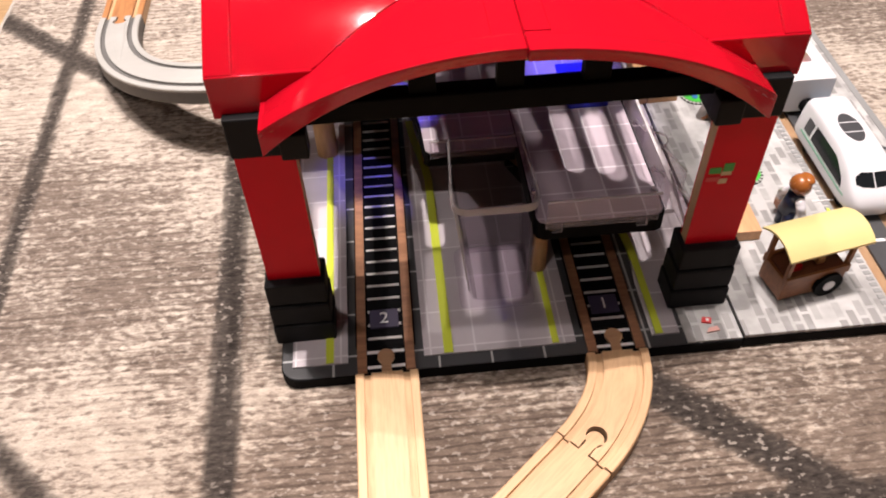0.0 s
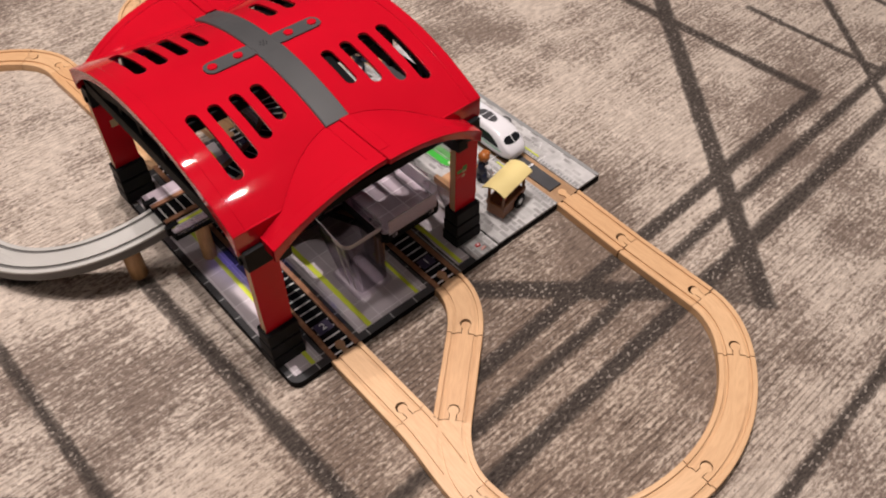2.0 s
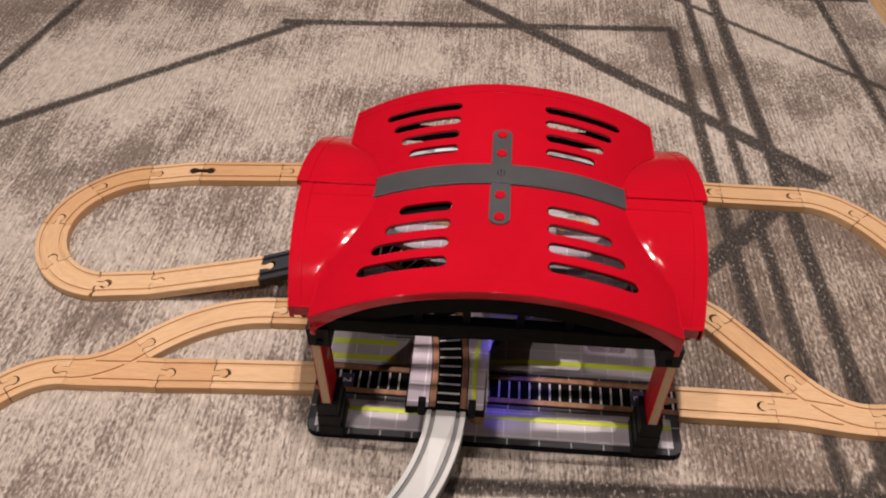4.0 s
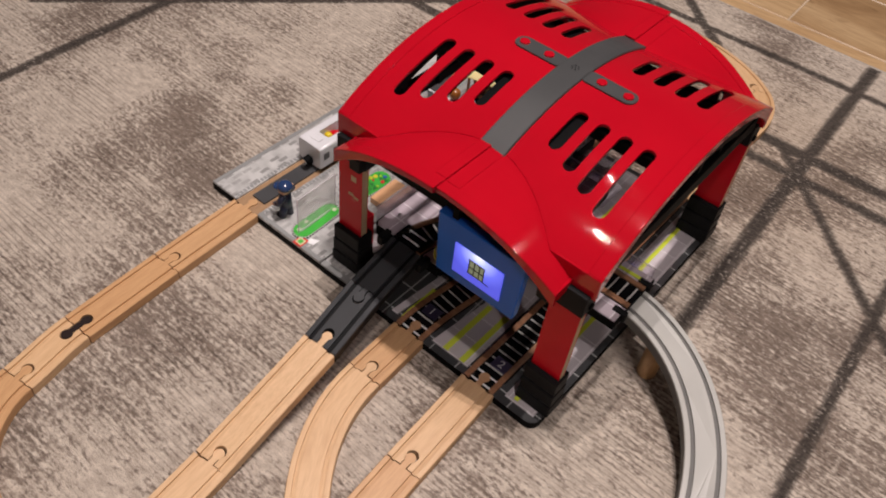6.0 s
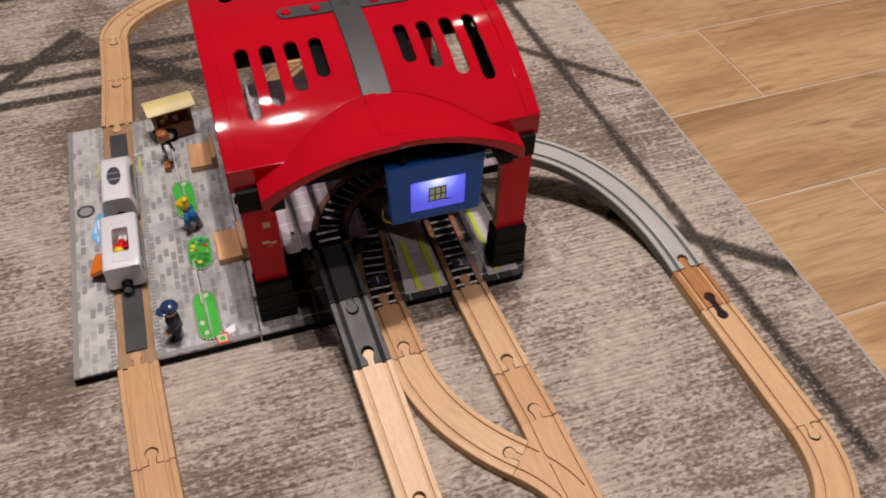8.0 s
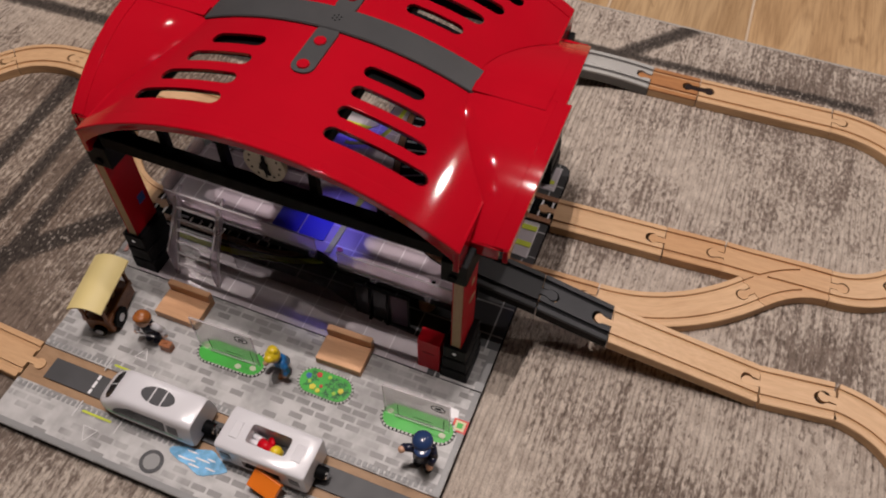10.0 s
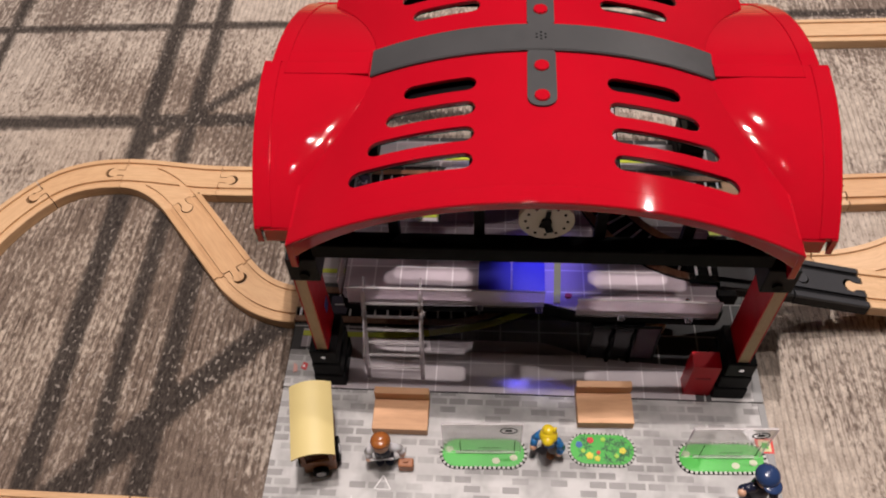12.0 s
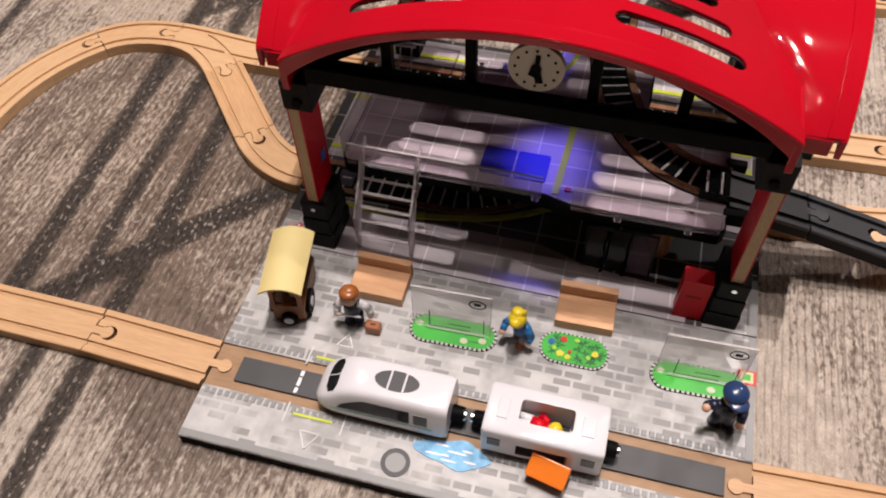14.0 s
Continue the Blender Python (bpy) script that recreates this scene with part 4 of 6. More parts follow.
def build_street():
    root = thing("street_plate", "grey paved toy street board with a road, beside the station", "toy street")
    part("board", bevel_all(boxed(SX0, SX1, BY0 + 0.001, BY1, 0.0003, 0.0095), 0.0006, 1), BLACK, root, "black board edge")
    road = part("road", boxed(ROAD - 0.0200, ROAD + 0.0200, BY0 + 0.0012, BY1 - 0.0002, 0.0090, 0.0100), ROAD_WOOD, root, "routed wheel grooves in raw board")
    part("carriageway", boxed(ROAD - 0.0105, ROAD + 0.0105, BY0 + 0.0225, BY1 - 0.0185, 0.0095, 0.0124, bevel=0.0003, seg=1), ASPHALT, road, "dark grey asphalt strip")
    for a, b in ((SX0 + 0.0002, ROAD - 0.0185), (ROAD + 0.0185, SX1 - 0.0002)):
        part("pavement", boxed(a, b, BY0 + 0.0015, BY1 - 0.0005, 0.0095, 0.0124, bevel=0.0003, seg=1), PAVING, root, "pale pavement with printed grey bricks")
    zt = 0.0128
    for y in (0.0555,):
        for x0, x1 in ((-0.0095, -0.0050), (-0.0035, 0.0035), (0.0050, 0.0095)):
            flat("stop_line", [(ROAD + x0, y), (ROAD + x1, y), (ROAD + x1, y + 0.0026), (ROAD + x0, y + 0.0026)], zt, WHITE_MARK, road)
    me = mesh_of("kerb_stone", bevel_all(boxed(-0.0025, 0.0025, -0.0018, 0.0018, -0.0005, 0.0005), 0.0004, 1), EDGE_GREY)
    for sx in (-1, 1):
        for i in range(74):
            ob = part("kerb_stone", me, None, root)
            ob.location = (ROAD + sx * 0.0225, BY0 + 0.004 + (BY1 - BY0 - 0.008) * (i + 0.5) / 74, 0.0124)
    # border along the open edges
    for out in ([(SX1 - 0.006, BY0 + 0.002), (SX1 - 0.0008, BY0 + 0.002), (SX1 - 0.0008, BY1 - 0.001), (SX1 - 0.006, BY1 - 0.001)], [(SX0 + 0.001, BY1 - 0.006), (ROAD - 0.019, BY1 - 0.006), (ROAD - 0.019, BY1 - 0.001), (SX0 + 0.001, BY1 - 0.001)]):
        flat("border", out, 0.0127, EDGE_GREY, root)
    # printed marks: warning triangle, bars, manhole, puddle
    def triangle(cx, cy, r, turn, w):
        pts = [(cx + r * math.cos(radians(turn + 120 * k)), cy + r * math.sin(radians(turn + 120 * k))) for k in range(3)]
        for (ax, ay), (bx, by) in zip(pts, pts[1:] + pts[:1]):
            s = straight((ax, ay, zt), (bx, by, zt), 1)
            part("warning_triangle", sweep(bmesh.new(), s, [(-w, -0.0003), (w, -0.0003), (w, 0.0003), (-w, 0.0003)]), DULL_MARK, root)
    triangle(0.3965, 0.079, 0.0085, 0, 0.0004)
    triangle(0.314, 0.080, 0.0075, 180, 0.0004)
    for sx, x in ((1, 0.380), (-1, 0.331)):
        for y in (0.056, 0.100):
            flat("white_bar", [(x - 0.0070, y), (x + 0.0090, y), (x + 0.0090, y + 0.0010), (x - 0.0070, y + 0.0010)], zt, DULL_MARK, root)
        flat("yellow_line", [(x, 0.062), (x + 0.002, 0.062), (x + 0.002, 0.092), (x, 0.092)], zt, YELLOW_MARK, root)
    bm = bmesh.new()
    ring = [(Vector((0.3985 + 0.0090 * math.cos(2 * math.pi * i / 32), 0.1455 + 0.0090 * math.sin(2 * math.pi * i / 32), zt)), Vector((math.cos(2 * math.pi * i / 32), math.sin(2 * math.pi * i / 32), 0))) for i in range(33)]
    sweep(bm, ring, [(-0.0017, -0.0003), (0.0015, -0.0003), (0.0015, 0.0005), (-0.0017, 0.0005)])
    part("manhole_ring", bm, ASPHALT, root)
    flat("manhole_lid", oval(0.3985, 0.1455, 0.0072, 0.0072), zt - 0.0001, EDGE_GREY, root)
    pond = []
    for i in range(28):
        a = 2 * math.pi * i / 28
        pond.append((0.3825 + 0.0100 * math.cos(a) * (1 + 0.22 * math.sin(3 * a) + 0.08 * math.sin(7 * a)), 0.182 + 0.026 * math.sin(a) * (1 + 0.10 * math.cos(4 * a))))
    flat("puddle", pond, zt, plastic("puddle_print", (0.20, 0.47, 0.74), 0.25, 0.3, 0.5, 260), root, "light blue printed puddle")
    for x, y, l in ((0.3855, 0.170, 0.013), (0.3815, 0.186, 0.015), (0.3885, 0.181, 0.012), (0.3865, 0.196, 0.010), (0.3780, 0.174, 0.011), (0.3850, 0.178, 0.006), (0.3790, 0.193, 0.008)):
        flat("ripple", oval(x, y, 0.0008, l / 2, 10), zt + 0.0006, WHITE_MARK, root, h=0.0002)
    return root


street = build_street()

# ---- tracks on the rug ----
T = HIGH
G_MAIN = "tracks round the station"


def chain(joints, label="beech wooden toy track on the rug", kinds=None, tones=None):
    """joints: (x, y, z, heading) outward from the station."""
    made = []
    for i, (a, b) in enumerate(zip(joints, joints[1:])):
        turn = abs((b[3] - a[3] + 180) % 360 - 180)
        way = straight(a[:3], b[:3], 3) if turn < 4 else hermite(a[:3], a[3], b[:3], b[3], 14)
        mat, gro = (BEECH, GROOVE)
        lab = ("curved " if turn > 4 else "straight ") + label
        kind = (kinds or {}).get(i)
        tone = (tones or {}).get(i, 0.5)
        if kind == "red":
            mat = BEECH_RED
            lab = "darker reddish " + lab
        elif tone > 0.65:
            lab = "orange-tan " + lab
        elif tone < 0.3:
            lab = "pale " + lab
        made.append(track_piece(way, mat, gro, peg_start=(kind != "bone"), socket_start=(kind == "bone"), socket_end=(kind != "peg_end"), peg_end=(kind == "peg_end"), label=lab, group=G_MAIN, tone=tone))
    return made


BONE = plastic("connector_plastic", (0.020, 0.012, 0.011), 0.4, 0.1, 0.3)


def dog_bone(x, y, z, heading):
    bm = bmesh.new()
    h = unit(heading)
    s = Vector((h.y, -h.x, 0))
    pts = keyhole()
    out = pts + [(-u, -v) for u, v in pts]
    bm2 = [(x + h.x * u + s.x * v, y + h.y * u + s.y * v) for u, v in out]
    prism(bm, bm2, z - DEEP, z - 0.0004)
    bmesh.ops.recalc_face_normals(bm, faces=bm.faces[:])
    ob = part("track_connector", bm, BONE)
    return tagged(ob, "dark brown plastic dog-bone connector between two tracks", "connector", "track connectors")


def junction(a, b, c, label, tone=0.5):
    """Switch piece: two ways from a (x, y, heading) to b and to c."""
    ways = [hermite((*a[:2], T), a[2], (*q[:2], T), q[2], 14) for q in (b, c)]
    root = thing("track_switch", label, "toy track", G_MAIN, (*a[:2], 0))
    root["tone"] = tone
    off = Vector((-a[0], -a[1], 0))
    ways = [[(p + off, s) for p, s in w] for w in ways]
    solids = []
    for w in ways:
        sec = [(-HALF, -HIGH + 0.0003), (HALF, -HIGH + 0.0003), (HALF, -0.0005), (HALF - 0.0005, 0), (-HALF + 0.0005, 0), (-HALF, -0.0005)]
        ob = part("switch_body", sweep(bmesh.new(), w, sec), BEECH, root)
        solids.append(ob)
    first, second = solids
    mod = first.modifiers.new("join", "BOOLEAN")
    mod.operation, mod.solver, mod.object = "UNION", "EXACT", second
    bpy.context.view_layer.update()
    me = bpy.data.meshes.new_from_object(first.evaluated_get(bpy.context.evaluated_depsgraph_get()))
    first.modifiers.clear()
    first.data = me
    bpy.data.objects.remove(second)
    for w in ways:
        for sgn in (-1, 1):
            lo, hi = sorted((INNER * sgn, OUTER * sgn))
            long = [along(w, -0.01)] + w[1:-1] + [along(w, length_of(w) + 0.01)]
            tool = new("cutter", mesh_of("cutter", sweep(bmesh.new(), long, [(lo, -DEEP), (hi, -DEEP), (hi, 0.01), (lo, 0.01)])))
            tool.parent = root
            bpy.context.view_layer.update()
            cut_with(first, tool)
    grain_map(first, ways[0])
    for w, end in ((ways[0], 0), (ways[0], 1), (ways[1], 1)):
        p, s = w[-1] if end else w[0]
        d = Vector((-s.y, s.x, 0)) * (1 if end else -1)
        out = [(p.x + d.x * u + s.x * v, p.y + d.y * u + s.y * v) for u, v in keyhole()]
        bm = prism(bmesh.new(), out, p.z - DEEP, p.z)
        bmesh.ops.recalc_face_normals(bm, faces=bm.faces[:])
        grain_map(part("peg", bm, BEECH, root), w)
    return root


E0 = BY0
chain([(0.0, E0, T, -90), (0.0, -0.1225, T, -90)], tones={0: 0.45})
chain([(0.148, E0, T, -90), (0.1115, -0.084, T, -139), (0.0290, -0.1545, T, -138)], tones={0: 0.58, 1: 0.70})
chain([(0.3555, E0, T, -91), (0.351, -0.119, T, -92), (0.350, -0.228, T, -92), (0.312, -0.300, T, -137), (0.168, -0.357, T, 180), (0.0195, -0.302, T, 137), (-0.008, -0.225, T, 90)], tones={0: 0.66, 1: 0.6, 2: 0.48, 3: 0.55, 4: 0.42, 5: 0.58})
junction((-0.008, -0.225, 90), (0.0, -0.1225, 90), (0.0290, -0.1545, 42), "beech wooden toy track switch joining two tracks on the rug")
N0 = BY1
chain([(0.003, N0, T, 90), (-0.0025, 0.505, T, 91), (-0.0065, 0.5665, T, 91)], tones={0: 0.48, 1: 0.82})
chain([(0.097, N0, T, 90), (0.094, 0.457, T, 91), (0.026, 0.600, T, 136)], tones={0: 0.80, 1: 0.40})
junction((-0.010, 0.672, -90), (-0.0065, 0.5665, -90), (0.026, 0.600, -44), "beech wooden toy track switch joining two tracks on the rug", 0.70)
chain([(-0.010, 0.672, T, 90), (-0.038, 0.737, T, 135), (-0.130, 0.778, T, 180), (-0.222, 0.737, T, 225), (-0.252, 0.650, T, 270)], kinds={0: "bone"}, tones={0: 0.5, 1: 0.62, 2: 0.4, 3: 0.45})
chain([(0.356, N0, T, 91), (0.350, 0.504, T, 92), (0.3425, 0.618, T, 93), (0.329, 0.690, T, 98), (0.290, 0.757, T, 139), (0.221, 0.783, T, 180), (0.150, 0.755, T, 222), (0.1195, 0.690, T, 266)], kinds={2: "bone", 6: "peg_end"}, tones={0: 0.74, 1: 0.82, 2: 0.34, 3: 0.82, 4: 0.7, 5: 0.5, 6: 0.3})
dog_bone(0.3425, 0.618, T, 93)
# ramp down from the upper deck
# charcoal body darkens grooves and sides, their shade given as colour
track_piece(straight((0.143, 0.345, 0.0785), (0.1401, 0.409, 0.0645), 5), DARK_TRACK, CHARCOAL, peg_start=False, socket_end=False, peg_end=True, label="dark grey plastic ramp track leaving the upper deck", group=G_MAIN, name="ramp_track", thick=0.012)
track_piece(straight((0.1401, 0.409, 0.0645), (0.1355, 0.478, 0.0425), 4), DARK_TRACK, CHARCOAL, peg_start=False, socket_start=True, label="dark grey plastic ramp track between deck and wooden track", group=G_MAIN, name="ramp_track", thick=0.013)
chain([(0.1355, 0.478, 0.0425, 92), (0.1275, 0.622, T, 94), (0.1195, 0.690, T, 96)], label="beech wooden toy track sloping down to the rug", tones={0: 0.14, 1: 0.3})
# grey curve down from the deck
grey = hermite((-0.064, 0.234, 0.0760), 180, (-0.2445, 0.4360, T + 0.001), 92, 30)
for i, (p, s) in enumerate(grey):
    t = i / 30
    p.z = 0.0760 + (T + 0.001 - 0.0760) * (t * t * (3 - 2 * t) * 0.35 + t * 0.65)
track_piece(grey, GREY_TRACK, GREY_SHADE, peg_start=False, label="light grey plastic curved ramp track held up by a wooden peg", group=G_MAIN, name="grey_ramp_track", thick=0.014)
chain([(-0.2445, 0.4360, T, 92), (-0.246, 0.4945, T, 91)], kinds={0: "red"})
chain([(-0.252, 0.650, T, -88), (-0.246, 0.4945, T, -89)], tones={0: 0.4})
dog_bone(-0.246, 0.4945, T, 91)


def support_post(x, y, top, r=0.0105):
    bm = bmesh.new()
    rod(bm, (0, 0, 0), (0, 0, top), r, r, 24)
    bevel_all(bm, 0.001, 2)
    ob = part("support_peg", bm, BENCH_BEECH, smooth=True)
    ob.location = (x, y, 0.0)
    return tagged(ob, "round beech peg holding up the raised track", "support", "support pegs")


BENCH_BEECH = wood("turned_beech", (0.55, 0.33, 0.16), (0.45, 0.25, 0.11), 0.5, 0.08, (90, 90, 20))
support_post(-0.1135, 0.243, 0.0495)
build_floor()


# ---- upper deck of the station ----
DZ = 0.0780
CLEAR_RIM = clear("milky_rim", (0.82, 0.78, 0.79), 0.2, 0.30)
CLEAR_LIP = clear("clear_lip", (0.86, 0.80, 0.86), 0.10, 0.10)
DECK_PRINT = print_grid("deck_print", (0.60, 0.505, 0.565), (0.80, 0.74, 0.78), (1, 1, 1), 0.0215, 0.0007, 0.25)


def build_deck():
    main = [(0.1010, 0.0450), (0.1025, 0.0405), (0.1065, 0.0385), (0.1785, 0.0385), (0.1830, 0.0405), (0.1845, 0.0450), (0.1845, 0.205), (0.1905, 0.228), (0.1905, 0.341), (0.1865, 0.345), (0.1010, 0.345)]
    deck = part("deck", bevel_all(prism(bmesh.new(), main, DZ - 0.0150, DZ - 0.0012), 0.001, 1), BLACK, station, "smoky raised platform with printed tiles")
    part("branch", bevel_all(prism(bmesh.new(), [(-0.072, 0.1960), (-0.030, 0.1950), (0.000, 0.1930), (0.015, 0.1890), (0.025, 0.1800), (0.031, 0.1660), (0.0345, 0.1480), (0.0360, 0.1170), (0.0390, 0.1135), (0.0995, 0.1135), (0.0995, 0.276), (-0.072, 0.276)], DZ - 0.0115, DZ - 0.0012), 0.001, 1), BLACK, deck)
    flat("print", [(0.1020, 0.0450), (0.1035, 0.0412), (0.1070, 0.0395), (0.1780, 0.0395), (0.1816, 0.0412), (0.1830, 0.0450), (0.1830, 0.2055), (0.1890, 0.2285), (0.1890, 0.340), (0.186, 0.3435), (0.1015, 0.3435)], DZ - 0.0006, DECK_PRINT, deck)
    flat("print", [(-0.0705, 0.1973), (-0.030, 0.1963), (0.001, 0.1943), (0.0163, 0.1902), (0.0264, 0.1810), (0.0324, 0.1667), (0.0359, 0.1485), (0.0374, 0.1178), (0.0402, 0.1150), (0.101, 0.1150), (0.101, 0.2745), (-0.0705, 0.2745)], DZ - 0.0006, DECK_PRINT, deck)
    z = DZ + 0.0006
    flat("yellow_line", [(0.103, 0.2145), (0.183, 0.2115), (0.183, 0.2170), (0.103, 0.2200)], z, YELLOW_MARK, deck)
    bend = hermite((-0.070, 0.2070, z), 0, (0.020, 0.2035, z), -14, 10) + hermite((0.020, 0.2035, z), -14, (0.0500, 0.168, z), -86, 10)[1:]
    part("yellow_line", sweep(bmesh.new(), bend, [(-0.0022, -0.0005), (0.0022, -0.0005), (0.0022, 0.0003), (-0.0022, 0.0003)]), YELLOW_MARK, deck)
    for y0, y1 in ((0.1505, 0.1770), (0.1785, 0.2050)):
        flat("blue_mat", rounded(0.1435, 0.1730, y0, y1, 0.0022, 3), z, BLUE_PRINT, deck)
    flat("red_mark", oval(0.176, 0.2235, 0.0022, 0.003, 10), z + 0.0004, plastic("red_print", (0.55, 0.03, 0.06), 0.4), deck)
    # curved rails across the deck
    way = straight((-0.071, 0.233, 0), (-0.035, 0.233, 0), 3) + hermite((-0.035, 0.233, 0), 0, (0.142, 0.3455, 0), 88, 24)[1:]
    rails(way, deck, "deck_track", DZ + 0.0002)
    end = part("track_end", boxed(0.124, 0.161, 0.322, 0.3455, DZ + 0.0012, DZ + 0.0024), BLACK, deck)
    for y in (0.328, 0.339):
        part("tie", boxed(0.131, 0.154, y - 0.001, y + 0.001, DZ + 0.0022, DZ + 0.0030), WHITE_MARK, end)
    # clear parapets, lugs and screws
    for x0, x1, y0, y1 in ((0.1846, 0.1860, 0.0450, 0.204), (0.1906, 0.1920, 0.229, 0.340), (0.1070, 0.1780, 0.0370, 0.0384), (-0.068, -0.005, 0.1938, 0.1950), (0.0405, 0.0990, 0.1122, 0.1134)):
        rise = 0.0185 if x0 > 0.1 else 0.0105
        pp = part("parapet", boxed(x0, x1, y0, y1, DZ - 0.004, DZ + rise, bevel=0.0004, seg=1), CLEAR_LIP, deck, "clear plastic parapet")
        pp.visible_shadow = False
        part("parapet_lip", boxed(x0 - 0.0002, x1 + 0.0002, y0 - 0.0002, y1 + 0.0002, DZ + rise + 0.0001, DZ + rise + 0.0010), CLEAR_RIM, deck).visible_shadow = False
    for x, y in ((0.1855, 0.152), (0.1855, 0.200), (0.1912, 0.265), (0.1912, 0.318), (0.114, 0.0376), (0.168, 0.0376)):
        bm = bmesh.new()
        rod(bm, (x - 0.003, y, DZ - 0.004), (x + 0.003, y, DZ - 0.004), 0.0030, 0.0030, 12)
        part("lug", bm, CLEAR_LIP, deck, smooth=True)
    for x, y in ((0.0455, 0.124), (0.1045, 0.068), (0.178, 0.318), (0.181, 0.060), (0.116, 0.300)):
        bm = bmesh.new()
        rod(bm, (x, y, DZ), (x, y, DZ + 0.0022), 0.0024, 0.0019, 12)
        part("screw", bm, CHROME, deck, "chrome screw", True)
    # end blocks beside the way out to the ramps
    for x0, x1, y0, y1 in ((-0.0755, -0.060, 0.205, 0.2125), (-0.0755, -0.060, 0.2555, 0.263), (0.112, 0.1195, 0.342, 0.358), (0.1665, 0.174, 0.342, 0.358)):
        part("end_block", boxed(x0, x1, y0, y1, DZ - 0.010, DZ + 0.002, bevel=0.001), CHARCOAL, deck)
    return deck


deck = build_deck()


def build_lift():
    """Clear lift shaft beside the deck: a tapered open box with a milky band round its front."""
    root = part("lift_shaft", bmesh.new(), CLEAR, station, "clear plastic lift shaft")
    bm = bmesh.new()
    a = [bm.verts.new((x, y, 0.0118)) for x, y in rounded(0.0600, 0.1010, 0.0350, 0.0800, 0.006, 4)]
    b = [bm.verts.new((x, y, 0.0945)) for x, y in rounded(0.0500, 0.1030, 0.0400, 0.1060, 0.007, 4)]
    n = len(a)
    for i in range(n):
        bm.faces.new((a[i], a[(i + 1) % n], b[(i + 1) % n], b[i]))
    bm.to_mesh(root.data)
    bm.free()
    root.visible_shadow = False
    mod = root.modifiers.new("thick", "SOLIDIFY")
    mod.thickness = 0.0010
    # band: down one side, round the front, up the other side
    band = [(Vector((0.0500, 0.0640, 0.0920)), Vector((-1, 0, 0)))]
    for cx, start in ((0.0590, 180), (0.0940, 270)):
        for k in range(7):
            c = radians(start + 15 * k)
            band.append((Vector((cx + 0.009 * math.cos(c), 0.0490 + 0.009 * math.sin(c), 0.0920)), Vector((math.cos(c), math.sin(c), 0))))
    band.append((Vector((0.1030, 0.0600, 0.0920)), Vector((1, 0, 0))))
    part("band", bevel_all(fixed(sweep(bmesh.new(), band, [(-0.0004, -0.0028), (0.0014, -0.0028), (0.0014, 0.0032), (-0.0004, 0.0032)])), 0.0004, 1), CLEAR_RIM, root, "milky plastic band").visible_shadow = False
    for p, q, r in (((0.0500, 0.0645, 0.0945), (0.0525, 0.1060, 0.0960), 0.0008), ((0.1030, 0.0605, 0.0945), (0.1010, 0.1060, 0.0960), 0.0008), ((0.0500, 0.0600, 0.0895), (0.0590, 0.0560, 0.0120), 0.0007), ((0.0515, 0.0500, 0.0895), (0.0595, 0.0440, 0.0120), 0.0007), ((0.1030, 0.0560, 0.0895), (0.1005, 0.0500, 0.0120), 0.0007)):
        part("upright", rod(bmesh.new(), p, q, r, seg=8), CLEAR_RIM, root).visible_shadow = False
    part("lift_floor", prism(bmesh.new(), rounded(0.0520, 0.1030, 0.0270, 0.0840, 0.007, 4), 0.0119, 0.0125), CLEAR_EDGE, root).visible_shadow = False
    return root


CLEAR_EDGE = clear("clear_edge", (0.88, 0.83, 0.88), 0.12, 0.028)
build_lift()


RED_DARK = plastic("dark_red_panel", (0.30, 0.004, 0.012), 0.4, 0.08, 0.2)


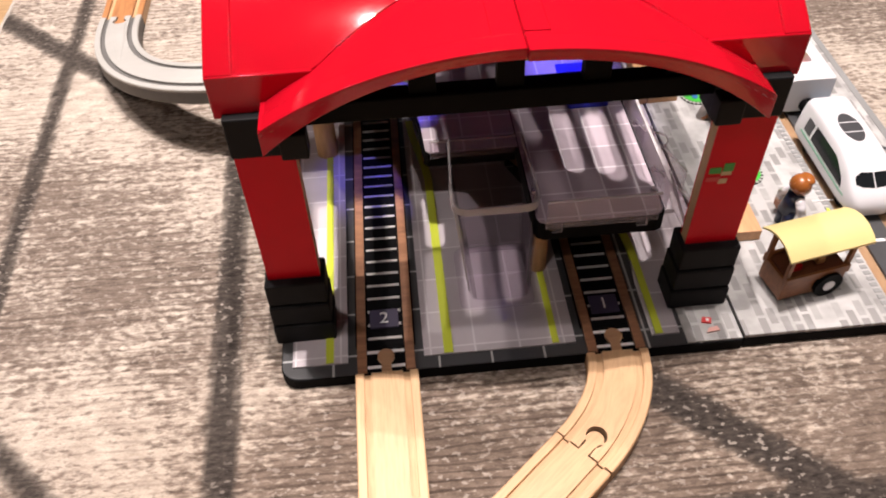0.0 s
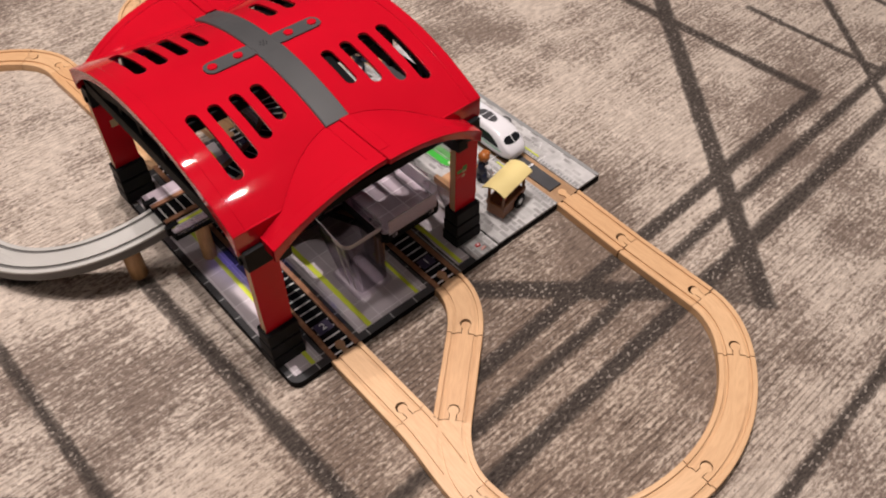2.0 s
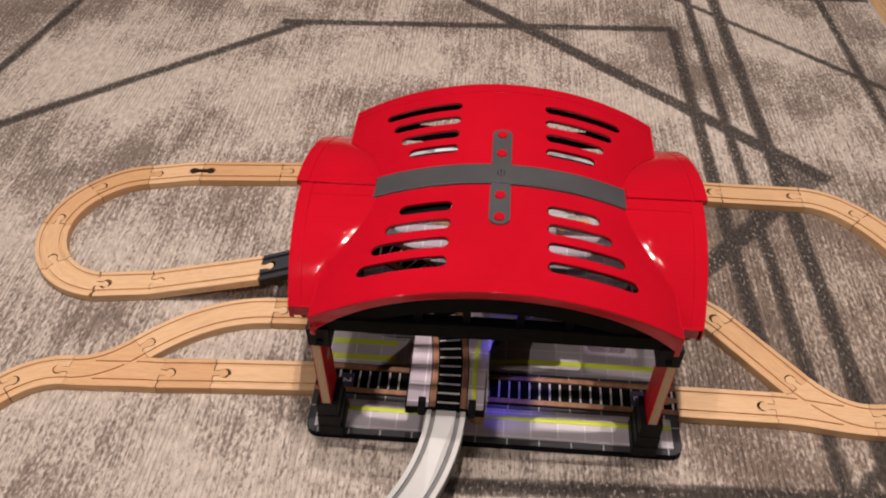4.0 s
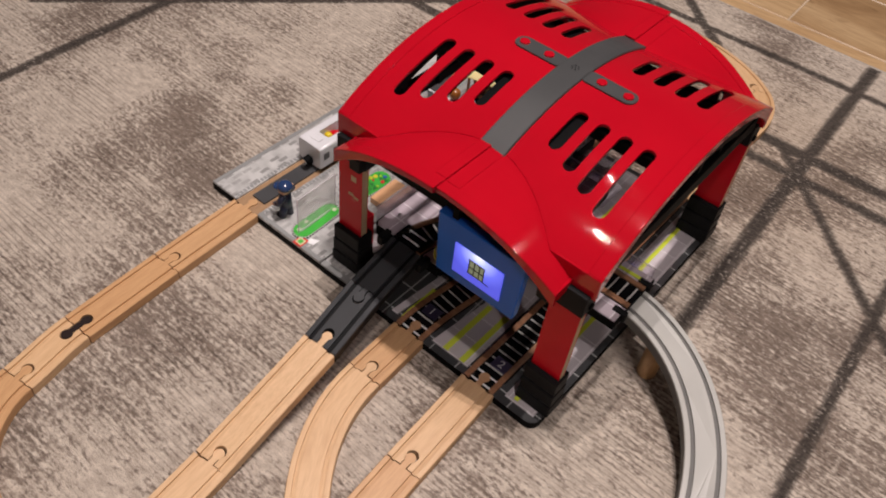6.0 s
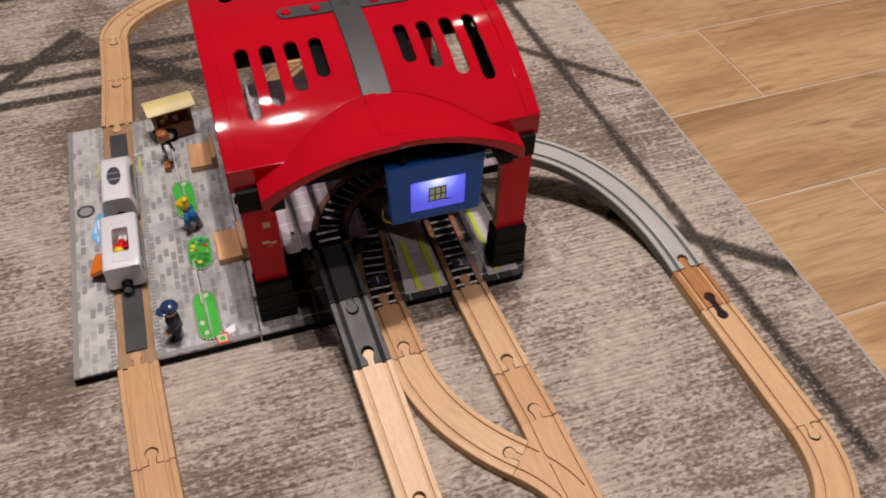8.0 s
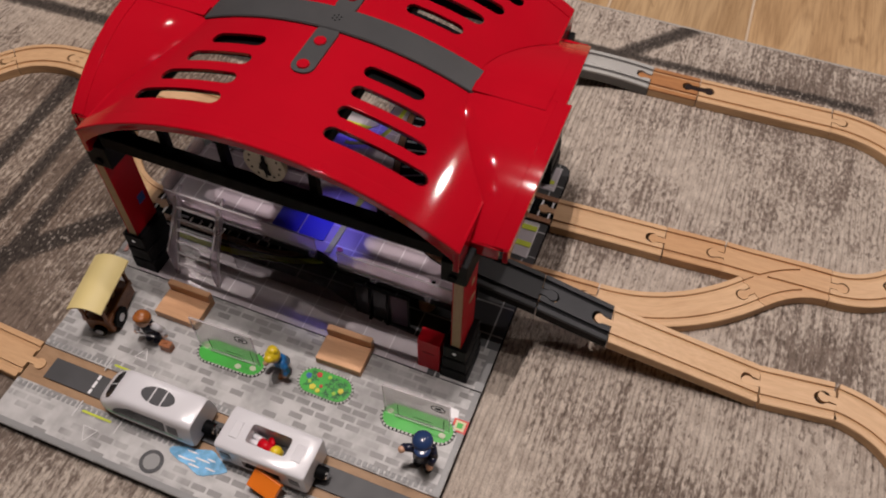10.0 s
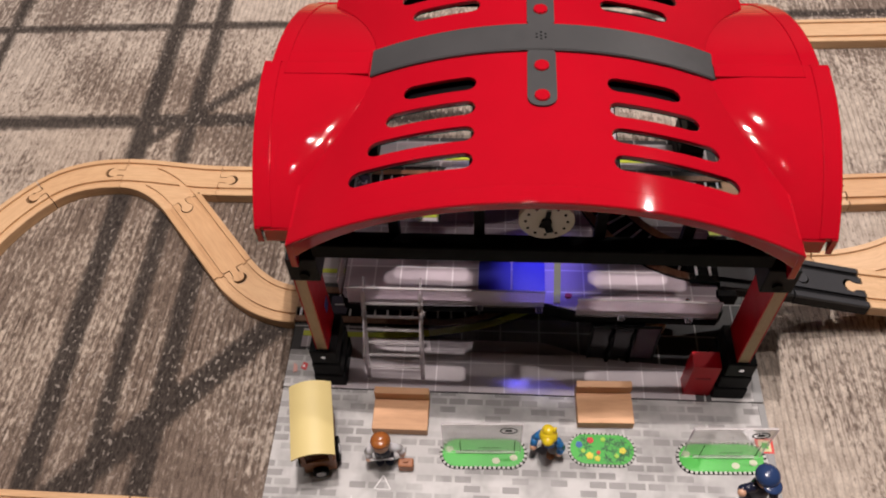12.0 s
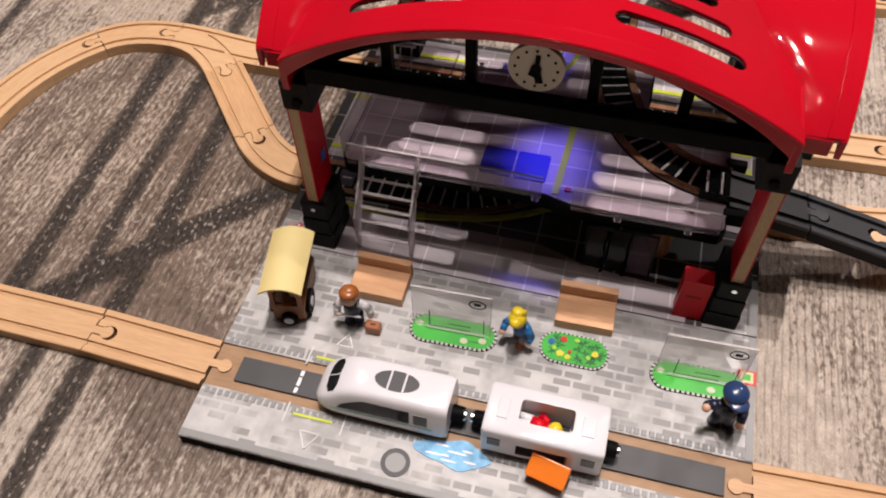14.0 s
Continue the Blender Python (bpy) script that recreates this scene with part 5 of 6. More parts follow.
def build_east_side():
    ladder = part("ladder", boxed(0.2195, 0.2220, 0.0580, 0.0605, 0.0110, 0.0140), CLEAR_RIM, station, "clear plastic ladder up to the deck")
    a, b = Vector((0.1890, 0, 0.0935)), Vector((0.2205, 0, 0.0125))
    for y in (0.0590, 0.1050):
        bm = bmesh.new()
        s = [(Vector((a.x, y, a.z)), Vector((0, 1, 0))), (Vector((b.x, y, b.z)), Vector((0, 1, 0)))]
        sweep(bm, s, [(-0.0018, -0.0022), (0.0018, -0.0022), (0.0018, 0.0022), (-0.0018, 0.0022)])
        stile = part("stile", bm, CLEAR_RIM, ladder)
        gusset = prism(bmesh.new(), [(0.1750, 0.0970), (0.1765, 0.0955), (0.1885, 0.0950), (0.2190, 0.0145), (0.2225, 0.0145), (0.2225, 0.0500), (0.1780, 0.1000), (0.1762, 0.0992)], -0.0006, 0.0006, Matrix.Translation((0, y, 0)) @ Matrix.Rotation(radians(90), 4, "X"))
        part("side_plate", fixed(gusset), CLEAR_LIP, stile).visible_shadow = False
        edge = [(Vector((0.1775, y, 0.1000)), Vector((0, 1, 0))), (Vector((0.2222, y, 0.0500)), Vector((0, 1, 0)))]
        part("plate_edge", sweep(bmesh.new(), edge, [(-0.0008, 0), (0.0008, 0), (0.0008, 0.0012), (-0.0008, 0.0012)]), CLEAR_RIM, stile).visible_shadow = False
    for i in range(6):
        p = a.lerp(b, (i + 0.7) / 6.6)
        part("rung", rod(bmesh.new(), (p.x, 0.0595, p.z), (p.x, 0.1045, p.z), 0.0013, seg=10), CLEAR_RIM, ladder)
    for y in (0.1065,):
        bm = bmesh.new()
        path = [(Vector((0.188 + 0.016 * math.sin(math.pi * k / 10), y, 0.088 + 0.010 * math.cos(math.pi * k / 10) - 0.010)), Vector((0, 1, 0))) for k in range(11)]
        sweep(bm, path, [(-0.0008, -0.0008), (0.0008, -0.0008), (0.0008, 0.0008), (-0.0008, 0.0008)])
        part("grip", bm, CLEAR_RIM, ladder)
    wall = part("screen_wall", boxed(0.1925, 0.1933, 0.110, 0.2435, 0.0112, DZ - 0.0118), NEAR_INVISIBLE, station, "clear plastic wall under the deck")
    wall.visible_shadow = False
    for y0, y1 in ((0.2455, 0.2625), (0.2635, 0.2805)):
        d = part("door", boxed(0.1930, 0.1945, y0, y1, 0.0114, 0.0615, bevel=0.0004, seg=1), GLASS_BLACK, station, "dark glass door with chrome handle")
        yh = y1 - 0.0022
        wave = [(Vector((0.1962, yh - 0.0007 * math.sin(2 * math.pi * k / 12), 0.0150 + 0.0460 * k / 24)), Vector((0, 1, 0))) for k in range(25)]
        part("handle", sweep(bmesh.new(), wave, [(-0.0008, -0.0006), (0.0008, -0.0006), (0.0008, 0.0006), (-0.0008, 0.0006)]), CHROME, d)
        part("door_stop", boxed(0.1946, 0.1985, yh - 0.0016, yh + 0.0016, 0.0114, 0.0142, bevel=0.0005, seg=1), BLACK, d)
    df = part("door_frame", boxed(0.1925, 0.1950, 0.2440, 0.2452, 0.0112, 0.0628), CHARCOAL, station)
    part("jamb", boxed(0.1925, 0.1950, 0.2985, 0.2998, 0.0112, 0.0628), CHARCOAL, df)
    part("head", boxed(0.1925, 0.1950, 0.2453, 0.2984, 0.0617, 0.0628), CHARCOAL, df)
    part("pane", boxed(0.1932, 0.1942, 0.2812, 0.2983, 0.0114, 0.0615), CLEAR_DECK, df)
    red = part("ticket_machine", bevel_all(prism(bmesh.new(), [(0.2120, 0.3215), (0.2262, 0.3215), (0.2262, 0.3430), (0.2120, 0.3430)], 0.0112, 0.0580), 0.0036, 3), RED_BOARD, station, "red ticket machine")
    part("machine_screen", boxed(0.2263, 0.2266, 0.3265, 0.3380, 0.0385, 0.0405), RED_DARK, red, "dark red recessed panel")


build_east_side()


def wood_peg(x, y, z0, z1, r=0.0085):
    bm = bmesh.new()
    rod(bm, (x, y, z0), (x, y, z1), r, seg=20)
    part("deck_peg", bm, BENCH_BEECH, station, "round beech peg under the deck", True)


wood_peg(-0.038, 0.2035, 0.0110, DZ - 0.0114)
wood_peg(0.1095, 0.062, 0.0110, DZ - 0.0114, 0.0060)
wood_peg(0.162, 0.305, 0.0110, DZ - 0.0114)


def emitter(name, colour, strength):
    m, ns, ls, p = nodes_of(name)
    p.inputs["Base Color"].default_value = (*colour, 1)
    p.inputs["Emission Color"].default_value = (*colour, 1)
    p.inputs["Emission Strength"].default_value = strength
    return m


def build_screen():
    y = 0.3680
    out = [(-0.0115, 0.1905), (-0.0085, 0.1165), (0.0835, 0.1165), (0.0875, 0.1905)]
    bm = bmesh.new()
    prism(bm, out, -0.005, 0.005, Matrix.Translation((0, y, 0)) @ Matrix.Rotation(radians(90), 4, "X"))
    bmesh.ops.recalc_face_normals(bm, faces=bm.faces[:])
    bevel_all(bm, 0.0012, 2)
    case = part("display_case", bm, BLUE, station, "blue display hanging under the arch with a lit screen")
    pane = part("lit_screen", boxed(0.0085, 0.0640, y + 0.0050, y + 0.0058, 0.1295, 0.1670), SCREEN, case, "glowing blue-white screen")
    ink = plastic("screen_ink", (0.05, 0.05, 0.03), 0.5)
    olive = emitter("screen_picture", (0.22, 0.25, 0.16), 0.8)
    part("picture", boxed(0.0285, 0.0455, y + 0.0059, y + 0.0063, 0.1410, 0.1575, bevel=0.0), olive, pane)
    for x in (0.0285, 0.0335, 0.0395, 0.0455):
        part("line", boxed(x - 0.0006, x + 0.0006, y + 0.0063, y + 0.0066, 0.1400, 0.1580), ink, pane)
    for z in (0.1405, 0.1485, 0.1578):
        part("line", boxed(0.0275, 0.0465, y + 0.0063, y + 0.0066, z - 0.0006, z + 0.0006), ink, pane)
    part("line", boxed(0.0215, 0.0285, y + 0.0063, y + 0.0066, 0.1393, 0.1404), ink, pane)
    bm = bmesh.new()
    path = [(Vector((0.0835 + 0.008 * math.cos(radians(a)), y - 0.002, 0.1270 + 0.011 * math.sin(radians(a)))), Vector((0, 1, 0))) for a in range(-100, 40, 12)]
    sweep(bm, path, [(-0.0016, -0.0012), (0.0016, -0.0012), (0.0016, 0.0012), (-0.0016, 0.0012)])
    part("hook", bm, plastic("yellow_hook", (0.62, 0.50, 0.04), 0.4), case, "yellow hook")
    for x in (0.005, 0.070):
        part("hanger", boxed(x - 0.003, x + 0.003, y - 0.004, y + 0.003, 0.1895, 0.2030), BLACK, case)


def screen_glow():
    """Back-lit from the top edge: white-hot there, blue below."""
    m, ns, ls, p = nodes_of("lit_screen")
    tc = ns.new("ShaderNodeTexCoord")
    mp = ns.new("ShaderNodeMapping")
    mp.inputs["Location"].default_value = (-0.0365 / 0.034, 0, -0.166 / 0.030)
    mp.inputs["Scale"].default_value = (1 / 0.034, 0, 1 / 0.030)
    ls.new(tc.outputs["Object"], mp.inputs[0])
    g = ns.new("ShaderNodeTexGradient")
    g.gradient_type = "SPHERICAL"
    ls.new(mp.outputs[0], g.inputs[0])
    c = ramp(ns, ls, g.outputs["Fac"], [(0.0, (0.075, 0.085, 0.62)), (0.35, (0.13, 0.15, 0.85)), (0.75, (0.45, 0.50, 1.0)), (1.0, (1.0, 1.0, 1.0))])
    p.inputs["Base Color"].default_value = (0.02, 0.02, 0.05, 1)
    ls.new(c, p.inputs["Emission Color"])
    p.inputs["Emission Strength"].default_value = 1.6
    return m


SCREEN = screen_glow()
build_screen()


def build_clock():
    x, y, z, r = 0.2170, 0.1958, 0.2272, 0.0176
    face = part("clock", rod(bmesh.new(), (x - 0.003, y, z), (x + 0.0015, y, z), r, seg=40), plastic("clock_face", (0.55, 0.52, 0.44), 0.5, 0.05), station, "round cream clock without numerals", True)
    for k in range(12):
        a = 2 * math.pi * k / 12
        yy, zz = y + 0.0133 * math.sin(a), z + 0.0133 * math.cos(a)
        part("hour_dot", rod(bmesh.new(), (x + 0.0012, yy, zz), (x + 0.0019, yy, zz), 0.0010, seg=8), BLACK, face)
    for ang, l, w in ((5, 0.0105, 0.0015), (165, 0.0105, 0.0024), (200, 0.006, 0.003)):
        a = radians(ang)
        s = [(Vector((x + 0.0021, y, z)), Vector((0, math.cos(a), -math.sin(a)))), (Vector((x + 0.0021, y + l * math.sin(a), z + l * math.cos(a))), Vector((0, math.cos(a), -math.sin(a))))]
        bm = bmesh.new()
        vs = []
        for p, t in s:
            vs += [bm.verts.new(p - t * w), bm.verts.new(p + t * w)]
        f = bm.faces.new((vs[0], vs[1], vs[3], vs[2]))
        ext = bmesh.ops.extrude_face_region(bm, geom=[f])
        bmesh.ops.translate(bm, verts=[v for v in ext["geom"] if isinstance(v, bmesh.types.BMVert)], vec=(0.0006, 0, 0))
        bmesh.ops.recalc_face_normals(bm, faces=bm.faces[:])
        part("hand", bm, BLACK, face)
    part("hub", rod(bmesh.new(), (x + 0.001, y, z), (x + 0.0030, y, z), 0.0034, seg=16), BLACK, face)


build_clock()
# blue lamp in the loudspeaker box under the crown
lamp_box = part("sound_box", boxed(CX - 0.122, CX + 0.122, CY - 0.0465, CY + 0.0450, 0.2340, 0.2476, bevel=0.002), BLACK, station, "black sound box with a blue lamp under the crown")
for sy in (-1, 1):
    tray = [[Vector((CX + dx, CY + sy * (0.046 + 0.053 * j / 8), z_barrel(0.046 + 0.053 * j / 8) - 0.0075)) for j in range(9)] for dx in ((0.0, 0.0245, 0.0485) if sy < 0 else (-0.0485, 0.0, 0.0485))]
    part("cross_tray", shell(bmesh.new(), tray, 0.0016), BLACK, lamp_box)
part("lamp_housing", boxed(0.045, 0.125, 0.168, 0.212, 0.2264, 0.2288, bevel=0.0008), CHARCOAL, lamp_box)
part("blue_lamp", rod(bmesh.new(), (0.110, 0.190, 0.2245), (0.110, 0.190, 0.2265), 0.0050, seg=16), emitter("blue_lamp_glow", (0.10, 0.08, 1.0), 6.0), lamp_box)
glow = bpy.data.lights.new("blue_lamp_light", "SPOT")
glow.energy, glow.color, glow.spot_size, glow.spot_blend, glow.shadow_soft_size = 1.7, (0.23, 0.19, 1.0), radians(35), 1.0, 0.011
glow_ob = new("blue_lamp_light", glow)
glow_ob.matrix_world = look((0.110, 0.190, 0.2238), (0.153, 0.206, 0.078))
side = bpy.data.lights.new("blue_side_light", "SPOT")
side.energy, side.color, side.spot_size, side.spot_blend, side.shadow_soft_size = 1.1, (0.13, 0.10, 1.0), radians(30), 1.0, 0.004
side_ob = new("blue_side_light", side)
side_ob.matrix_world = look((0.055, 0.180, 0.2250), (0.012, 0.170, 0.045))


def stickers():
    """Small printed patches on the posts and the apron."""
    green, redp, blue = plastic("green_print", (0.05, 0.30, 0.05), 0.4), plastic("red_patch", (0.55, 0.05, 0.05), 0.4), plastic("blue_patch", (0.05, 0.12, 0.45), 0.4)
    cream = plastic("cream_print", (0.55, 0.42, 0.25), 0.5)
    yS = CY - 0.165 - 0.0052
    yN = CY + 0.165 + 0.0052
    for x, z, w, h, m, y in ((0.1985, 0.1265, 0.0035, 0.0022, green, yS), (0.2060, 0.1285, 0.0030, 0.0030, green, yS), (0.2055, 0.1240, 0.0030, 0.0014, cream, yS), (0.1985, 0.1200, 0.0040, 0.0016, redp, yS), (0.2045, 0.1180, 0.0025, 0.0018, cream, yS),
                             (0.2040, 0.1430, 0.0034, 0.0034, cream, yN), (0.2005, 0.1180, 0.0030, 0.0016, cream, yN), (0.2075, 0.1200, 0.0036, 0.0018, cream, yN), (0.2040, 0.1140, 0.0026, 0.0014, redp, yN)):
        part("sticker", boxed(x - w, x + w, y - 0.0002, y + 0.0002, z - h, z + h), m, station)
    for x, z, w, h, m in ((0.203, 0.0985, 0.0045, 0.0055, blue), (-0.0495, 0.128, 0.004, 0.005, cream)):
        y = CY - 0.165 + 0.0052 if m is blue else CY + 0.165 - 0.0052
        part("sticker", boxed(x - w, x + w, y - 0.0002, y + 0.0002, z - h, z + h), m, station)
    z = BZ + 0.0022
    flat("red_mark", [(0.2080, 0.0000), (0.2140, -0.0015), (0.2155, 0.0030), (0.2095, 0.0042)], z + 0.0005, redp, station_base)
    flat("pale_mark", [(0.2090, -0.0085), (0.2180, -0.0075), (0.2170, -0.0040), (0.2110, -0.0050)], z + 0.0005, plastic("pink_print", (0.60, 0.32, 0.28), 0.5), station_base)
    flat("white_heart", oval(0.2120, 0.0012, 0.0012, 0.0010, 10), z + 0.0010, WHITE_MARK, station_base)


stickers()


# ---- things on the street ----
def bench(x, y):
    root = thing("bench", "small tan wooden toy bench on the pavement", "bench", "benches", (x, y, 0.0124))
    part("seat", bevel_all(boxed(-0.002, 0.0245, -0.0225, 0.0225, 0.0002, 0.0095), 0.0006, 2), BENCH_WOOD, root)
    bm = boxed(-0.0085, -0.0025, -0.0225, 0.0225, 0.0002, 0.0190)
    bevel_all(bm, 0.0006, 2)
    part("backrest", bm, BENCH_WOOD, root)
    return root


b1 = bench(0.2470, 0.0900)
copy_thing(b1, Matrix.Translation((0.2350, 0.2550, 0.0124)) @ Matrix.Rotation(radians(1.5), 4, "Z"))

GREEN = plastic("planter_green", (0.055, 0.42, 0.05), 0.35, 0.15)
DARK_GREEN = plastic("leaf_green", (0.035, 0.27, 0.05), 0.4, 0.25)


LEAVES = [DARK_GREEN, plastic("mid_leaf_green", (0.05, 0.34, 0.06), 0.4, 0.25), plastic("deep_leaf_green", (0.015, 0.13, 0.03), 0.4, 0.25)]


def stadium(rx, ry, n=10):
    """Outline long in y with round ends."""
    s = ry - rx
    return [(rx * math.cos(math.pi * i / n), s + rx * math.sin(math.pi * i / n)) for i in range(n + 1)] + [(rx * math.cos(math.pi + math.pi * i / n), -s + rx * math.sin(math.pi + math.pi * i / n)) for i in range(n + 1)]


EDGE_STONE = plastic("edge_stone_print", (0.50, 0.50, 0.47), 0.4, 0.1)


def edging(parent, outline, count, z):
    """Pale stones set round a bed."""
    pts = [Vector((x, y, 0)) for x, y in outline]
    pts.append(pts[0])
    path = [(p, Vector((1, 0, 0))) for p in pts]
    total = length_of(path)
    me = mesh_of("edge_stone", boxed(-0.0010, 0.0010, -0.0010, 0.0010, 0, 0.0008), EDGE_STONE)
    for i in range(count):
        p = along(path, total * (i + 0.5) / count)[0]
        ob = part("edge_stone", me, None, parent)
        ob.location = (p.x, p.y, z)


def bus_stop(x, y, turn=0.0):
    root = thing("bus_shelter", "clear plastic shelter pane standing on a green planted strip", "bus stop", "bus shelters", (x, y, 0.0124))
    bed = part("bed", prism(bmesh.new(), stadium(0.0132, 0.0350), 0.0002, 0.0008), BLACK, root)
    part("lawn", prism(bmesh.new(), stadium(0.0112, 0.0327), 0.0006, 0.0013), GREEN, bed, "bright green printed lawn")
    edging(bed, stadium(0.0122, 0.0338), 44, 0.0006)
    for px, py in ((-0.003, -0.027), (0.004, 0.024), (0.0065, 0.010)):
        part("blossom", prism(bmesh.new(), oval(px, py, 0.0026, 0.0032, 9), 0.0010, 0.0016), plastic("pale_blossom", (0.55, 0.58, 0.42), 0.5), bed)
    pane = part("pane", boxed(-0.0012, 0.0002, -0.0310, 0.0290, 0.0014, 0.0540, bevel=0.0004, seg=1), CLEAR_PANE, root, "clear pane with a small black badge")
    pane.visible_shadow = False
    # milky strips stand for the highlight along the pane's top and sides
    part("top_glint_strip", boxed(-0.0013, 0.0003, -0.0312, 0.0292, 0.0540, 0.0547), CLEAR_RIM, pane).visible_shadow = False
    for y0 in (-0.0317, 0.0291):
        part("side_glint_strip", boxed(-0.0012, 0.0002, y0, y0 + 0.0006, 0.0014, 0.0539), CLEAR_LIP, pane).visible_shadow = False
    # milky strip painted in for the glint at the pane's foot
    part("foot_glint_strip", boxed(-0.0016, 0.0008, -0.0220, 0.0250, 0.0012, 0.0030), CLEAR_RIM, root)
    bm = bmesh.new()
    ring = [(Vector((0.0006, 0.0190 + 0.0062 * math.cos(a), 0.0450 + 0.0048 * math.sin(a))), Vector((0, math.cos(a), math.sin(a)))) for a in [2 * math.pi * k / 24 for k in range(25)]]
    rings = []
    for p, s in ring:
        rings.append([bm.verts.new(p - s * 0.0005), bm.verts.new(p + s * 0.0005)])
    for q, w in zip(rings, rings[1:]):
        bm.faces.new((q[0], q[1], w[1], w[0]))
    ext = bmesh.ops.extrude_face_region(bm, geom=bm.faces[:])
    bmesh.ops.translate(bm, verts=[v for v in ext["geom"] if isinstance(v, bmesh.types.BMVert)], vec=(0.0003, 0, 0))
    bmesh.ops.recalc_face_normals(bm, faces=bm.faces[:])
    part("badge", bm, BLACK, pane)
    part("badge_mark", boxed(0.0005, 0.0008, 0.0165, 0.0215, 0.0432, 0.0465), BLACK, pane)
    # thin printed lines of a bench behind the pane
    for py0, py1, pz in ((-0.018, 0.014, 0.0060), (-0.004, 0.014, 0.0120)):
        part("printed_line", boxed(0.0004, 0.0006, py0, py1, pz, pz + 0.0006), BLACK, pane)
    for py in (-0.0185, 0.0240):
        part("printed_line", boxed(0.0004, 0.0006, py, py + 0.0006, 0.006, 0.026), BLACK, pane)
    root.rotation_euler = (0, 0, radians(turn))
    return root


CLEAR_PANE = clear("thin_clear_pane", (0.97, 0.97, 0.96), 0.08, 0.040)
bus_stop(0.2850, 0.1580, 2)
bus_stop(0.2815, 0.3445, 2)


def flower_bed(x, y):
    root = thing("flower_bed", "round green toy flower bed with red, yellow and blue flowers", "flower bed", "", (x, y, 0.0124))
    bed = part("bed", prism(bmesh.new(), stadium(0.0140, 0.0270, 12), 0.0002, 0.0010), BLACK, root)
    part("leaves", prism(bmesh.new(), stadium(0.0122, 0.0250, 12), 0.0008, 0.0020), GREEN, root)
    edging(bed, stadium(0.0131, 0.0260, 12), 40, 0.0006)
    rng = random.Random(4)
    cols = [plastic("flower_" + n, c, 0.4, 0.1) for n, c in (("red", (0.62, 0.03, 0.03)), ("yellow", (0.70, 0.62, 0.04)), ("blue", (0.03, 0.12, 0.40)), ("lime", (0.35, 0.60, 0.05)))]
    for i, (px, py, r, k) in enumerate(((-0.007, -0.009, 0.0030, 0), (0.003, -0.003, 0.0018, 0), (0.006, -0.010, 0.0034, 1), (0.008, -0.004, 0.0026, 1), (0.001, 0.016, 0.0030, 1), (-0.003, -0.018, 0.0030, 2), (0.0055, 0.011, 0.0020, 3), (0.002, -0.015, 0.0020, 3), (-0.008, 0.001, 0.0022, 3))):
        bm = bmesh.new()
        r *= 0.85
        for p in range(5):
            a = 2 * math.pi * p / 5 + i
            prism(bm, oval(px + r * 0.6 * math.cos(a), py + r * 0.6 * math.sin(a), r * 0.5, r * 0.5, 8), 0.0018, 0.0028 + 0.0001 * p)
        part("flower", bm, cols[k], root)
    for i, (cx, cy) in enumerate(((-0.004, 0.012), (0.003, 0.017), (-0.007, 0.006), (0.002, 0.009), (0.004, -0.016), (-0.002, -0.012), (0.008, 0.004), (-0.001, 0.003), (0.0005, 0.021), (-0.006, 0.016), (0.007, 0.013), (-0.008, -0.014))):
        for p in range(7):
            a, q = 2 * math.pi * p / 7 + rng.uniform(-0.3, 0.3), rng.uniform(0.0026, 0.0040)
            blade = [(cx, cy), (cx + q * 0.6 * math.cos(a - 0.4), cy + q * 0.6 * math.sin(a - 0.4)), (cx + q * 1.5 * math.cos(a), cy + q * 1.5 * math.sin(a)), (cx + q * 0.6 * math.cos(a + 0.4), cy + q * 0.6 * math.sin(a + 0.4))]
            part("leaf", prism(bmesh.new(), blade, 0.0016, 0.0022 + 0.00003 * p + 0.00001 * i), LEAVES[2] if (i + p) % 3 else DARK_GREEN, root)
    return root


flower_bed(0.2785, 0.2520)
street_sign = part("printed_sign", boxed(-0.0062, 0.0062, -0.0068, 0.0068, 0.0, 0.0006), plastic("sign_red", (0.60, 0.04, 0.03), 0.4), street, "red framed printed sign")
street_sign.location = (0.2700, 0.3800, 0.0126)
for w, h, m in ((0.0047, 0.0008, plastic("sign_cream", (0.62, 0.55, 0.32), 0.4)), (0.0026, 0.0010, GREEN)):
    s = part("sign_field", boxed(-w, w, -w, w, 0.0, h), m, street)
    s.location = (0.2700, 0.3800, 0.0126)
flat("paper_patch", [(0.2560, 0.3640), (0.2660, 0.3690), (0.2640, 0.3760), (0.2560, 0.3740)], 0.0126, WHITE_MARK, street)


